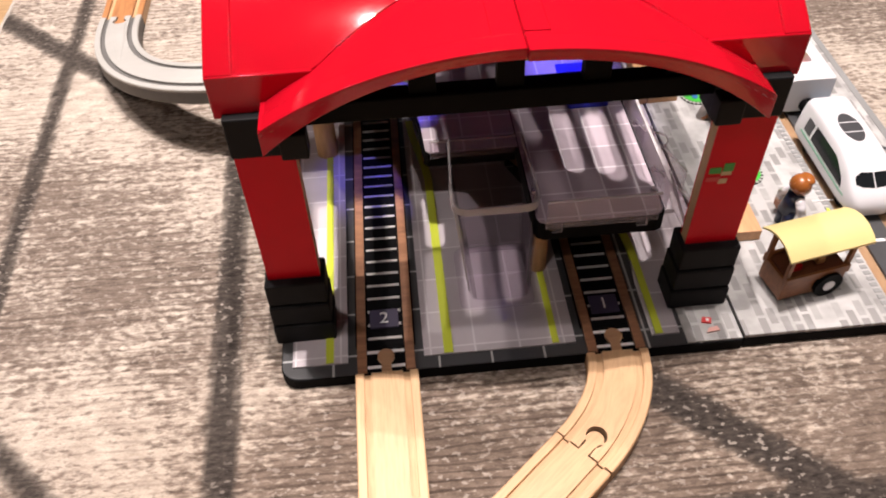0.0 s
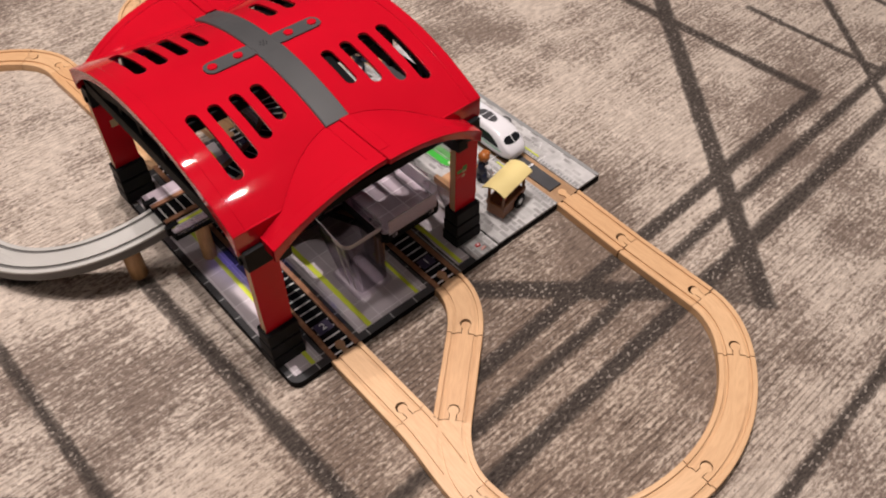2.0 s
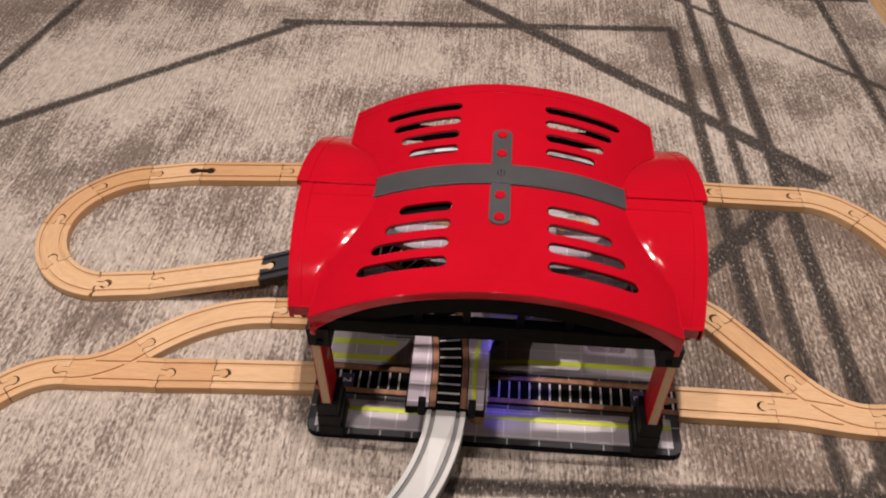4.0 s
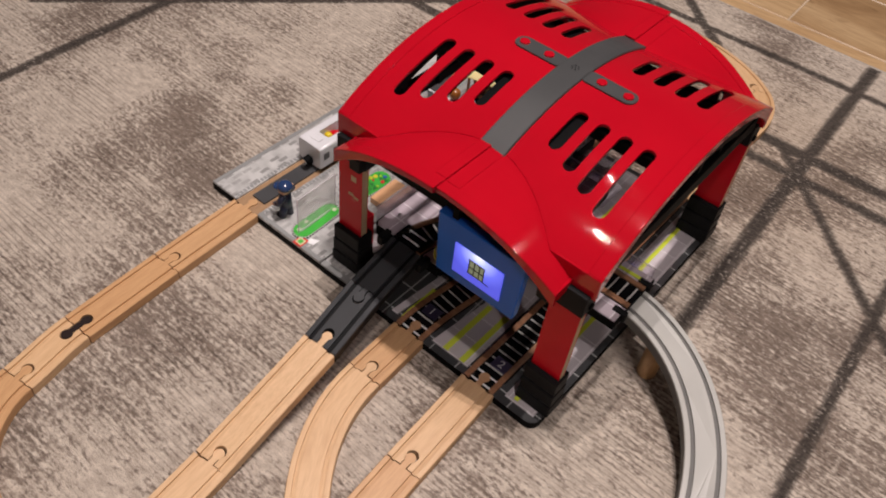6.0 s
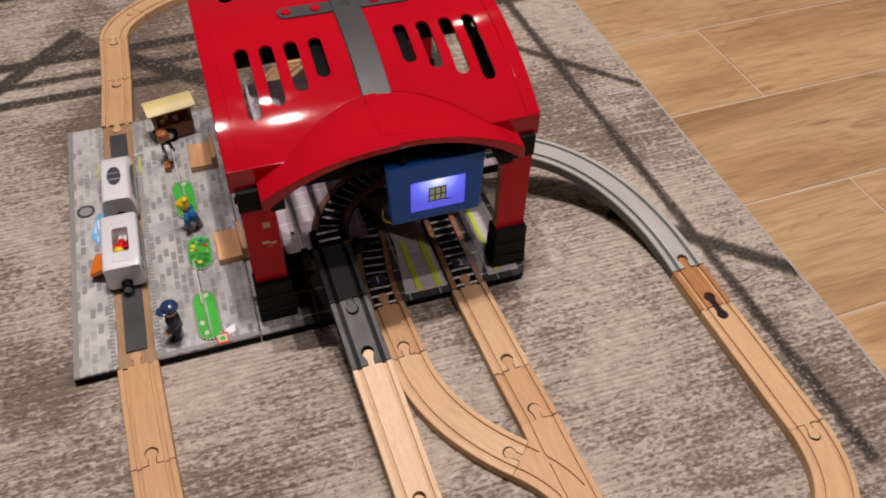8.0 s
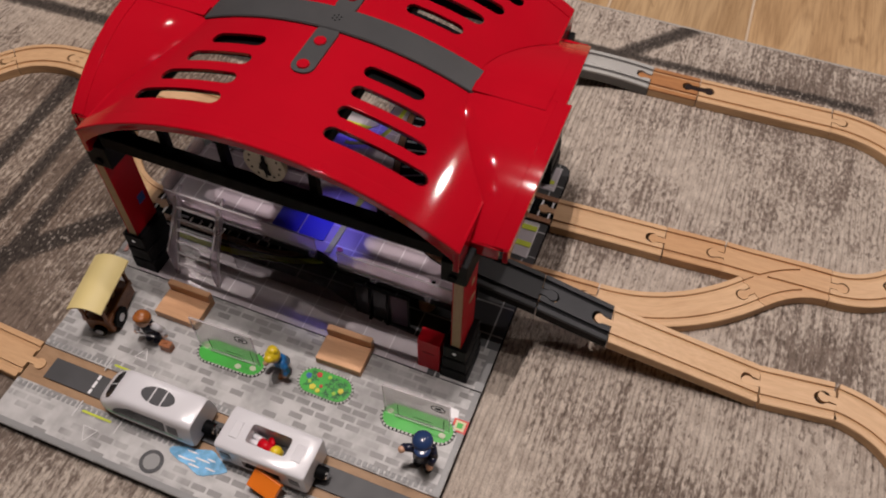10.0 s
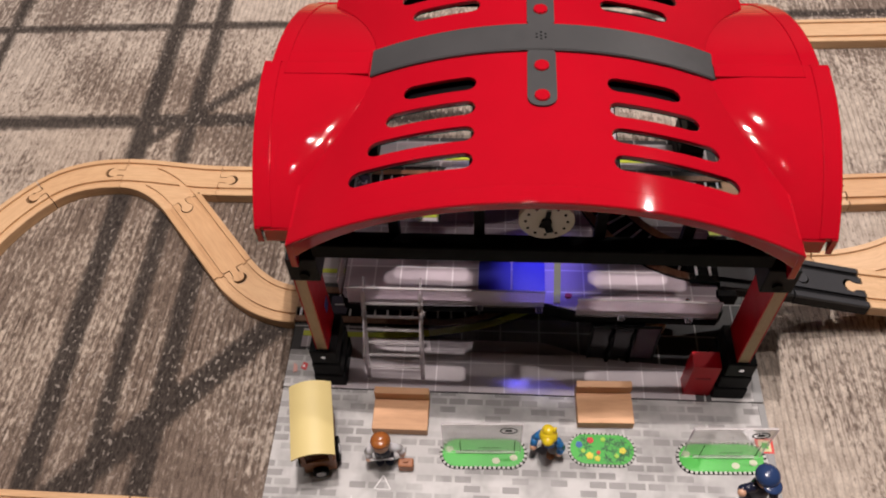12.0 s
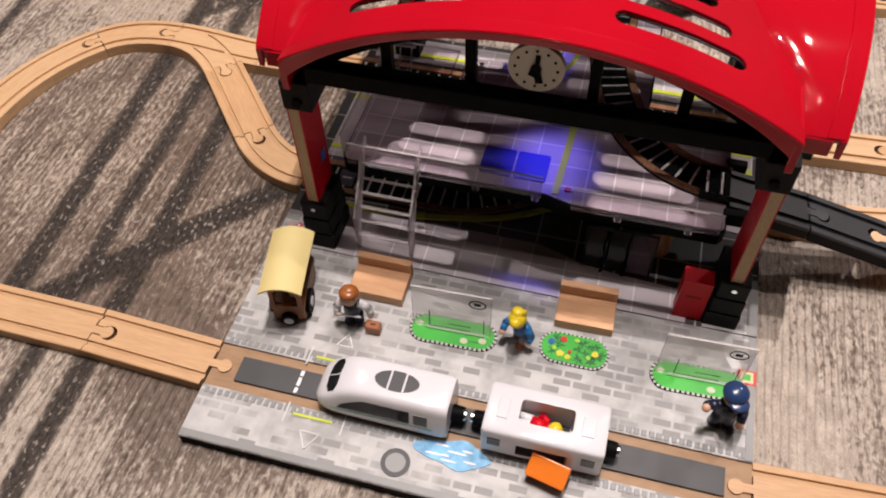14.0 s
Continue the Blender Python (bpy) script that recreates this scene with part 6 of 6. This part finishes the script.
def build_cart():
    root = thing("food_cart", "brown wooden toy food cart with a pale yellow curved roof", "toy cart", "", (0.2830, 0.0265, 0.0124))
    brown = wood("cart_brown", (0.27, 0.105, 0.038), (0.18, 0.064, 0.022), 0.45, 0.03, (40, 90, 60))
    dark = plastic("cart_inside", (0.10, 0.025, 0.012), 0.5)
    body = part("body", bevel_all(boxed(-0.0235, 0.0235, -0.0125, 0.0125, 0.0028, 0.0210), 0.0008, 2), brown, root)
    part("counter", boxed(-0.0215, 0.0215, -0.0108, 0.0108, 0.0205, 0.0225), dark, body)
    for y0, y1 in ((-0.0135, -0.0115), (0.0115, 0.0135)):
        part("side_board", boxed(-0.0240, 0.0240, y0, y1, 0.0170, 0.0240, bevel=0.0004, seg=1), brown, body)
    for x in (-0.0225, 0.0225):
        for y in (-0.0105, 0.0105):
            part("roof_post", boxed(x - 0.0014, x + 0.0014, y - 0.0014, y + 0.0014, 0.0205, 0.0465), brown, root)
    row = []
    for i in range(13):
        x = -0.0305 + 0.061 * i / 12
        row.append([Vector((x, y, 0.0535 - 0.0065 * (y / 0.0165) ** 2)) for y in [-0.0165 + 0.033 * j / 10 for j in range(11)]])
    part("canopy", shell(bmesh.new(), row, 0.0016), plastic("canopy_yellow", (0.66, 0.54, 0.24), 0.45, 0.05), root, "pale yellow curved canopy", True)
    for x in (0.0100,):
        for y, s in ((-0.0140, -1), (0.0140, 1)):
            w = part("wheel", rod(bmesh.new(), (x, y - 0.0018, 0.0102), (x, y + 0.0018, 0.0102), 0.0102, seg=24), BLACK, root, "", True)
            part("hub", rod(bmesh.new(), (x, y + s * 0.0016, 0.0102), (x, y + s * 0.0024, 0.0102), 0.0042, seg=16), WHITE, w)
    w = part("wheel", rod(bmesh.new(), (0.0236, 0.0, 0.0066), (0.0275, 0.0, 0.0066), 0.0064, seg=20), BLACK, root, "", True)
    part("hub", rod(bmesh.new(), (0.0272, 0.0, 0.0066), (0.0282, 0.0, 0.0066), 0.0038, seg=16), WHITE, w)
    part("leg", boxed(-0.0200, -0.0165, -0.0100, 0.0100, 0.0003, 0.0050), dark, root)
    for i, (x, y) in enumerate(((-0.012, -0.004), (-0.004, 0.003), (0.006, -0.003), (0.013, 0.004))):
        part("goods", boxed(x - 0.003, x + 0.003, y - 0.003, y + 0.003, 0.0225, 0.0275 + 0.001 * (i % 2), bevel=0.0008), [RED_BOARD, MDF, BENCH_WOOD, MDF][i], root)
    root.rotation_euler = (0, 0, radians(11))
    return root


build_cart()


# ---- toy figures ----
def lump(bm, index, fn):
    before = set(bm.faces)
    fn(bm)
    for f in bm.faces:
        if f not in before:
            f.material_index = index
            f.smooth = True


def doll(name, label, materials, place, turn, hat=None, reach=((0.003, 0.0100, 0.0150), (0.003, 0.0100, 0.0150)), stride=0.0, vest=False, lean=0.0, tray=False, size=1.3):
    """materials: skin, hair or hat, top, legs, trim, extra. reach: where each fist is. One plain mesh."""
    bm = bmesh.new()
    skin, hair, top, legs, trim, extra = range(6)
    hip = Vector((0, 0, 0.0130))
    tip = Matrix.Rotation(lean, 4, "Y")

    def up(x, y, z):
        return hip + tip @ (Vector((x, y, z)) - hip)

    for s, (hx, hy, hz) in zip((-1, 1), reach):
        foot = Vector((s * stride, s * 0.0034, 0.0006))
        lump(bm, legs, lambda b: rod(b, foot, (0, s * 0.0030, 0.0140), 0.0032, 0.0037, 12))
        lump(bm, extra, lambda b: ball(b, (foot.x + 0.0016, foot.y, 0.0021), 0.0033, (1.4, 1, 0.66), 12, 6))
        shoulder, fist = up(0, s * 0.0060, 0.0247), up(hx, s * hy, hz)
        elbow = shoulder.lerp(fist, 0.5) + Vector((-0.0012, s * 0.0022, -0.0006))
        lump(bm, top, lambda b: ball(b, shoulder, 0.0031, (1, 1, 1), 12, 8))
        lump(bm, top, lambda b: rod(b, shoulder, elbow, 0.0030, 0.0027, 12))
        lump(bm, top, lambda b: ball(b, elbow, 0.0027, (1, 1, 1), 10, 8))
        lump(bm, top, lambda b: rod(b, elbow, elbow.lerp(fist, 0.8), 0.0027, 0.0024, 12))
        lump(bm, skin, lambda b: ball(b, fist, 0.0025, (1, 1, 1), 10, 8))
    lump(bm, legs, lambda b: ball(b, (0, 0, 0.0138), 0.0062, (0.8, 1.05, 0.55), 14, 8))
    lump(bm, trim if vest else top, lambda b: rod(b, up(0, 0, 0.0130), up(0, 0, 0.0262), 0.0060, 0.0052, 18))
    lump(bm, trim if vest else top, lambda b: ball(b, up(0, 0, 0.0258), 0.0053, (0.9, 1.15, 0.5), 14, 8))
    lump(bm, trim, lambda b: ball(b, up(0.0040, 0, 0.0205), 0.0032, (0.7, 0.9, 1.7), 12, 8))
    lump(bm, skin, lambda b: rod(b, up(0, 0, 0.0262), up(0, 0, 0.0290), 0.0025, 0.0025, 12))
    lump(bm, skin, lambda b: ball(b, up(0.0004, 0, 0.0328), 0.0058, (1, 1, 1.05), 18, 12))
    if hat == "cap":
        lump(bm, hair, lambda b: ball(b, up(-0.0004, 0, 0.0358), 0.0066, (1.05, 1.05, 0.68), 20, 10))
        lump(bm, hair, lambda b: ball(b, up(0.0052, 0, 0.0345), 0.0048, (1.1, 1.15, 0.22), 14, 6))
        lump(bm, extra, lambda b: rod(b, up(0, 0, 0.0330), up(0, 0, 0.0350), 0.0061, 0.0064, 20))
    elif hat == "tousled":
        lump(bm, hair, lambda b: ball(b, up(-0.0002, 0, 0.0350), 0.0063, (1, 1, 0.90), 18, 10))
        lump(bm, hair, lambda b: ball(b, up(0.0030, 0.0012, 0.0372), 0.0042, (1.1, 1.0, 0.75), 12, 8))
        lump(bm, hair, lambda b: ball(b, up(-0.0030, -0.0010, 0.0392), 0.0034, (1.2, 1.3, 0.8), 12, 8))
        lump(bm, hair, lambda b: rod(b, up(-0.0035, 0.0020, 0.0385), up(-0.0062, 0.0034, 0.0418), 0.0024, 0.0008, 10))
    else:
        lump(bm, hair, lambda b: ball(b, up(-0.0014, 0, 0.0345), 0.0064, (1.0, 1.06, 0.98), 20, 12))
        lump(bm, hair, lambda b: ball(b, up(0.0012, 0, 0.0388), 0.0042, (1.0, 1.3, 0.55), 14, 8))
    if tray:
        lump(bm, top, lambda b: box(b, 0.0062, 0.0074, -0.0090, 0.0070, 0.0150, 0.0162))
    me = mesh_of(name, bm)
    for m in materials:
        me.materials.append(m)
    ob = new(name, me)
    ob.matrix_basis = place if isinstance(place, Matrix) else Matrix.Translation(place) @ Matrix.Rotation(radians(turn), 4, "Z") @ Matrix.Scale(size, 4)
    return tagged(ob, label, "toy figure", "toy figures")


SKIN = plastic("doll_skin", (0.62, 0.36, 0.24), 0.4, 0.05)
HAIR = plastic("doll_brown_hair", (0.30, 0.095, 0.022), 0.25, 0.08)
NAVY = plastic("doll_navy", (0.012, 0.016, 0.040), 0.35, 0.1)
BLUE_TOP = plastic("doll_blue", (0.02, 0.16, 0.42), 0.35, 0.08)
YELLOW = plastic("doll_yellow", (0.75, 0.55, 0.02), 0.3, 0.06)
GREY_LEGS = plastic("doll_grey", (0.30, 0.26, 0.25), 0.5, 0.1)
CASE = plastic("doll_case", (0.36, 0.13, 0.05), 0.4, 0.08)
doll("toy_figure", "brown-haired toy figure in black waistcoat and white sleeves by a bench", [SKIN, HAIR, WHITE, NAVY, NAVY, NAVY], (0.2925, 0.0800, 0.0124), 5, reach=((0.0050, 0.0095, 0.0150), (0.0020, 0.0125, 0.0120)), vest=True, lean=0.16, tray=True, size=1.16)
doll("toy_figure", "toy figure in blue with tousled yellow hair stepping between planted strips", [SKIN, YELLOW, BLUE_TOP, GREY_LEGS, BLUE_TOP, CASE], (0.2775, 0.2105, 0.0124), -25, "tousled", reach=((0.0100, 0.0085, 0.0180), (0.0060, 0.0090, 0.0120)), stride=0.0035, lean=0.32, size=1.12)
doll("toy_figure", "toy figure in navy uniform with a blue cap near the road", [SKIN, plastic("doll_cap", (0.022, 0.045, 0.125), 0.2), NAVY, NAVY, NAVY, plastic("doll_black", (0.006, 0.006, 0.008), 0.3)], (0.3130, 0.3625, 0.0124), 20, "cap", reach=((0.0010, 0.0135, 0.0245), (0.0085, 0.0045, 0.0150)), stride=0.002)
bag = part("suitcase", boxed(-0.0036, 0.0040, -0.0060, 0.0060, 0.0, 0.0100, bevel=0.0012), CASE, label="")
part("handle", boxed(-0.0010, 0.0010, -0.0020, 0.0020, 0.0098, 0.0118, bevel=0.0004, seg=1), CASE, bag)
bag.location = (0.2985, 0.0975, 0.0124)
tagged(bag, "small brown toy suitcase standing on the pavement", "suitcase")


# ---- train ----
def loft(bm, rings):
    vs = [[bm.verts.new(p) for p in r] for r in rings]
    n = len(vs[0])
    for a, b in zip(vs, vs[1:]):
        for i in range(n):
            bm.faces.new((a[i], a[(i + 1) % n], b[(i + 1) % n], b[i]))
    bm.faces.new(vs[0][::-1])
    bm.faces.new(vs[-1])
    bmesh.ops.recalc_face_normals(bm, faces=bm.faces[:])
    return bm


def train_ring(y, half, z0, z1, k=4.0, n=32):
    """Rounded-square outline across the train."""
    cz, hz = (z0 + z1) / 2, (z1 - z0) / 2
    out = []
    for i in range(n):
        a = 2 * math.pi * i / n
        c, s = math.cos(a), math.sin(a)
        out.append(Vector((half * math.copysign(abs(c) ** (2 / k), c), y, cz + hz * math.copysign(abs(s) ** (2 / k), s))))
    return out


GREEN_LINE = plastic("train_green", (0.20, 0.42, 0.30), 0.3, 0.05)
PANEL_GREY = plastic("train_panel_grey", (0.055, 0.055, 0.060), 0.35, 0.1)
PALE_GREY = plastic("train_pale_grey", (0.45, 0.44, 0.45), 0.3, 0.05)


def wheels(root, ys):
    me = mesh_of("wheel", bevel_all(rod(bmesh.new(), (-0.0025, 0, 0), (0.0025, 0, 0), 0.0062, seg=20), 0.0005, 1), BLACK)
    for y in ys:
        for x in (-0.0140, 0.0140):
            w = part("wheel", me, None, root)
            w.location = (x, y, 0.0064)
    part("axle_block", boxed(-0.0110, 0.0110, min(ys) - 0.004, max(ys) + 0.004, 0.0035, 0.0095), BLACK, root)


def coupler(root, y, s):
    c = part("coupler", rod(bmesh.new(), (0, y, 0.0115), (0, y + s * 0.0100, 0.0115), 0.0062, 0.0056, 20), BLACK, root, "black magnetic coupling", True)
    part("magnet", rod(bmesh.new(), (0, y + s * 0.0100, 0.0115), (0, y + s * 0.0118, 0.0115), 0.0042, seg=16), CHROME, c)


def build_loco():
    root = thing("toy_locomotive", "white streamlined toy locomotive on the street rails", "toy train", "toy train", (ROAD + 0.001, 0.1262, 0.0124))
    rings = []
    L = 0.0500
    for u, half, z0, z1 in ((0.0, 0.0085, 0.0070, 0.0130), (0.012, 0.0125, 0.0050, 0.0165), (0.04, 0.0158, 0.0042, 0.0205), (0.09, 0.0182, 0.0040, 0.0250), (0.15, 0.0194, 0.0040, 0.0290), (0.22, 0.0198, 0.0040, 0.0345), (0.30, 0.0198, 0.0040, 0.0370), (0.45, 0.0198, 0.0040, 0.0385), (0.80, 0.0198, 0.0040, 0.0388), (0.965, 0.0198, 0.0040, 0.0385), (1.0, 0.0188, 0.0050, 0.0372)):
        rings.append(train_ring(-L + 2 * L * u, half, z0, z1, 3.6 + 3.6 * min(1.0, max(0.0, (u - 0.05) / 0.3))))
    # the sides lean in towards the roof
    for ring in rings:
        for q in ring:
            q.x *= 1 - 0.22 * max(0.0, (q.z - 0.0150) / 0.0238)
    body = part("body", loft(bmesh.new(), rings), WHITE, root, "", True)
    # windscreen in two panes, laid on the sloping nose
    hull = BVHTree.FromPolygons([v.co.copy() for v in body.data.vertices], [tuple(q.vertices) for q in body.data.polygons])
    for s in (-1, 1):
        bm = bmesh.new()
        grid = []
        for i in range(7):
            w = 0.0005 + 0.0128 * i / 6
            cut = 0.0011 * max(0, i - 4)
            lo, hi = -0.0412 + cut + 0.10 * w, -0.0318 - cut + 0.06 * w
            row = []
            for j in range(7):
                y = lo + (hi - lo) * j / 6
                hit = hull.ray_cast(Vector((s * w, y, 0.1)), Vector((0, 0, -1)))
                row.append(hit[0] + hit[1] * 0.0003)
            grid.append(row)
        smooth_sharp(part("windscreen", shell(bm, grid, 0.0006), GLASS_BLACK, root))
    # dark oval in three parts on the roof
    for y0, y1 in ((-0.0055, 0.0045), (0.0060, 0.0155), (0.0170, 0.0265)):
        cy, ry, rx = 0.0105, 0.0162, 0.0078
        side = []
        for k in range(9):
            y = y0 + (y1 - y0) * k / 8
            side.append((rx * math.sqrt(max(0.0, 1 - ((y - cy) / ry) ** 2)), y))
        out = [(x, y) for x, y in side] + [(-x, y) for x, y in side[::-1]]
        out = [p for i, p in enumerate(out) if i == 0 or (abs(p[0] - out[i - 1][0]) + abs(p[1] - out[i - 1][1])) > 1e-5]
        part("roof_panel", prism(bmesh.new(), out, 0.0372, 0.0392), PANEL_GREY, root)
    for s in (-1, 1):
        x = s * 0.0199

        def on_side(name, material, y0, y1, bottom, top, n):
            """Thin panel laid on the hull's side."""
            grid = []
            for i in range(n + 1):
                y = y0 + (y1 - y0) * i / n
                row = []
                for j in range(5):
                    z = bottom + (top(y) - bottom) * j / 4
                    hit = hull.ray_cast(Vector((s * 0.1, y, z)), Vector((-s, 0, 0)))
                    row.append(hit[0] + Vector((s * 0.0004, 0, 0)))
                grid.append(row)
            smooth_sharp(part(name, shell(bmesh.new(), grid, 0.0006, Vector((-s, 0, 0))), material, root))

        on_side("side_window", GLASS_BLACK, -0.0300, 0.0235, 0.0180, lambda y: 0.0183 + 0.0120 * min(1.0, (y + 0.0300) / 0.0200) ** 0.6 if y > -0.0299 else 0.0183, 18)
        on_side("green_line", GREEN_LINE, -0.0360, 0.0400, 0.0146, lambda y: 0.0160, 10)
        on_side("rear_window", PANEL_GREY, 0.0265, 0.0365, 0.0185, lambda y: 0.0292, 3)
        part("light", boxed(s * 0.0060 - 0.0025, s * 0.0060 + 0.0025, -0.0466, -0.0446, 0.0135, 0.0145), PALE_GREY, root)
    wheels(root, (-0.030, 0.030))
    coupler(root, 0.0487, 1)
    return root


def build_carriage():
    root = thing("toy_carriage", "white toy carriage with an open roof hatch and an orange flap", "toy train", "toy train", (ROAD + 0.001, 0.2425, 0.0124))
    L, H = 0.0415, 0.0370
    # shell with a hatch in the roof and an opening in the side
    rings = [train_ring(-L, 0.0185, 0.0050, H - 0.0012, 11), train_ring(-L + 0.0018, 0.0197, 0.0040, H, 11), train_ring(L - 0.0018, 0.0197, 0.0040, H, 11), train_ring(L, 0.0185, 0.0050, H - 0.0012, 11)]
    body = part("body", loft(bmesh.new(), rings), WHITE, root)
    cut = bmesh.new()
    prism(cut, rounded(-0.0095, 0.0075, -0.0185, 0.0185, 0.003, 3), 0.0100, 0.05)
    tool = new("cutter", mesh_of("cutter", cut))
    tool.parent = root
    bpy.context.view_layer.update()
    cut_with(body, tool)
    tool = new("cutter", mesh_of("cutter", boxed(0.012, 0.03, -0.0170, 0.0180, 0.0100, 0.0245)))
    tool.parent = root
    bpy.context.view_layer.update()
    cut_with(body, tool)
    smooth_sharp(body, 40)
    part("lining", boxed(-0.0120, 0.0190, -0.0200, 0.0170, 0.0096, 0.0104), PANEL_GREY, root)
    for y0, y1 in ((-0.0335, -0.0260), (0.0240, 0.0330)):
        part("roof_hatch", bevel_all(boxed(-0.0070, 0.0080, y0, y1, H - 0.0010, H + 0.0006), 0.0003, 1), WHITE, root)
    for s in (-1, 1):
        x = s * 0.0198
        for y in (-0.0325, 0.0320):
            part("window", boxed(x - 0.0004, x + 0.0004, y - 0.0045, y + 0.0045, 0.0180, 0.0275), PANEL_GREY, root)
        if s < 0:
            part("long_window", boxed(x - 0.0004, x + 0.0004, -0.0200, 0.0200, 0.0175, 0.0280), GLASS_BLACK, root)
    flap = part("flap", bevel_all(boxed(-0.0080, 0.0080, -0.0140, 0.0140, -0.0028, 0.0028), 0.0008, 2), plastic("orange_plastic", (0.80, 0.19, 0.015), 0.3, 0.05), root, "orange hinged flap standing open")
    flap.matrix_basis = Matrix.Translation((0.0275, 0.0075, 0.0135)) @ Matrix.Rotation(radians(-12), 4, "Z") @ Matrix.Rotation(radians(28), 4, "Y")
    wheels(root, (-0.028, 0.028))
    coupler(root, -0.0405, -1)
    coupler(root, 0.0405, 1)
    return root


build_loco()
build_carriage()
doll("toy_figure", "toy figure with yellow hair and red top lying inside the carriage", [SKIN, YELLOW, RED_BOARD, WHITE, RED_BOARD, WHITE], Matrix.Translation((ROAD - 0.001, 0.2225, 0.0350)) @ Matrix.Rotation(radians(80), 4, "Z") @ Matrix.Rotation(radians(84), 4, "Y") @ Matrix.Scale(0.80, 4), 0, reach=((0.004, 0.0085, 0.0150), (0.005, 0.0085, 0.0170)))


# ---- far things and the room ----
def build_black_base():
    root = thing("furniture_base", "black round furniture base on the wooden floor", "furniture", "", (1.46, -0.62, -0.008))
    bm = bmesh.new()
    rod(bm, (0, 0, 0.0), (0, 0, 0.07), 0.17, 0.165, 40)
    bevel_all(bm, 0.012, 3)
    part("base", bm, BLACK, root, "", True)
    part("stem", rod(bmesh.new(), (0, 0, 0.07), (0, 0, 0.42), 0.025, seg=20), BLACK, root)


build_black_base()
# unseen room shell, its greys kept dark to cut bounced light
paint = plastic("dark_wall_grey", (0.11, 0.10, 0.095), 0.8, 0.03, 0.3, 5, 0.1)
W0, W1, V0, V1, TOP = -3.2, 4.2, -3.0, 4.2, 2.5
for name, b in (("wall_west", (W0 - 0.1, W0, V0, V1)), ("wall_east", (W1, W1 + 0.1, V0, V1)), ("wall_south", (W0 - 0.1, W1 + 0.1, V0 - 0.1, V0)), ("wall_north", (W0 - 0.1, W1 + 0.1, V1, V1 + 0.1))):
    tagged(part(name, boxed(*b, -0.06, TOP), paint), "plain dark wall out of view", "wall", kind="structure")
tagged(part("ceiling", boxed(W0 - 0.1, W1 + 0.1, V0 - 0.1, V1 + 0.1, TOP, TOP + 0.1), plastic("dark_ceiling_grey", (0.20, 0.19, 0.183), 0.8, 0.03, 0.3, 5, 0.1)), "plain dark grey ceiling out of view", "ceiling", kind="structure")
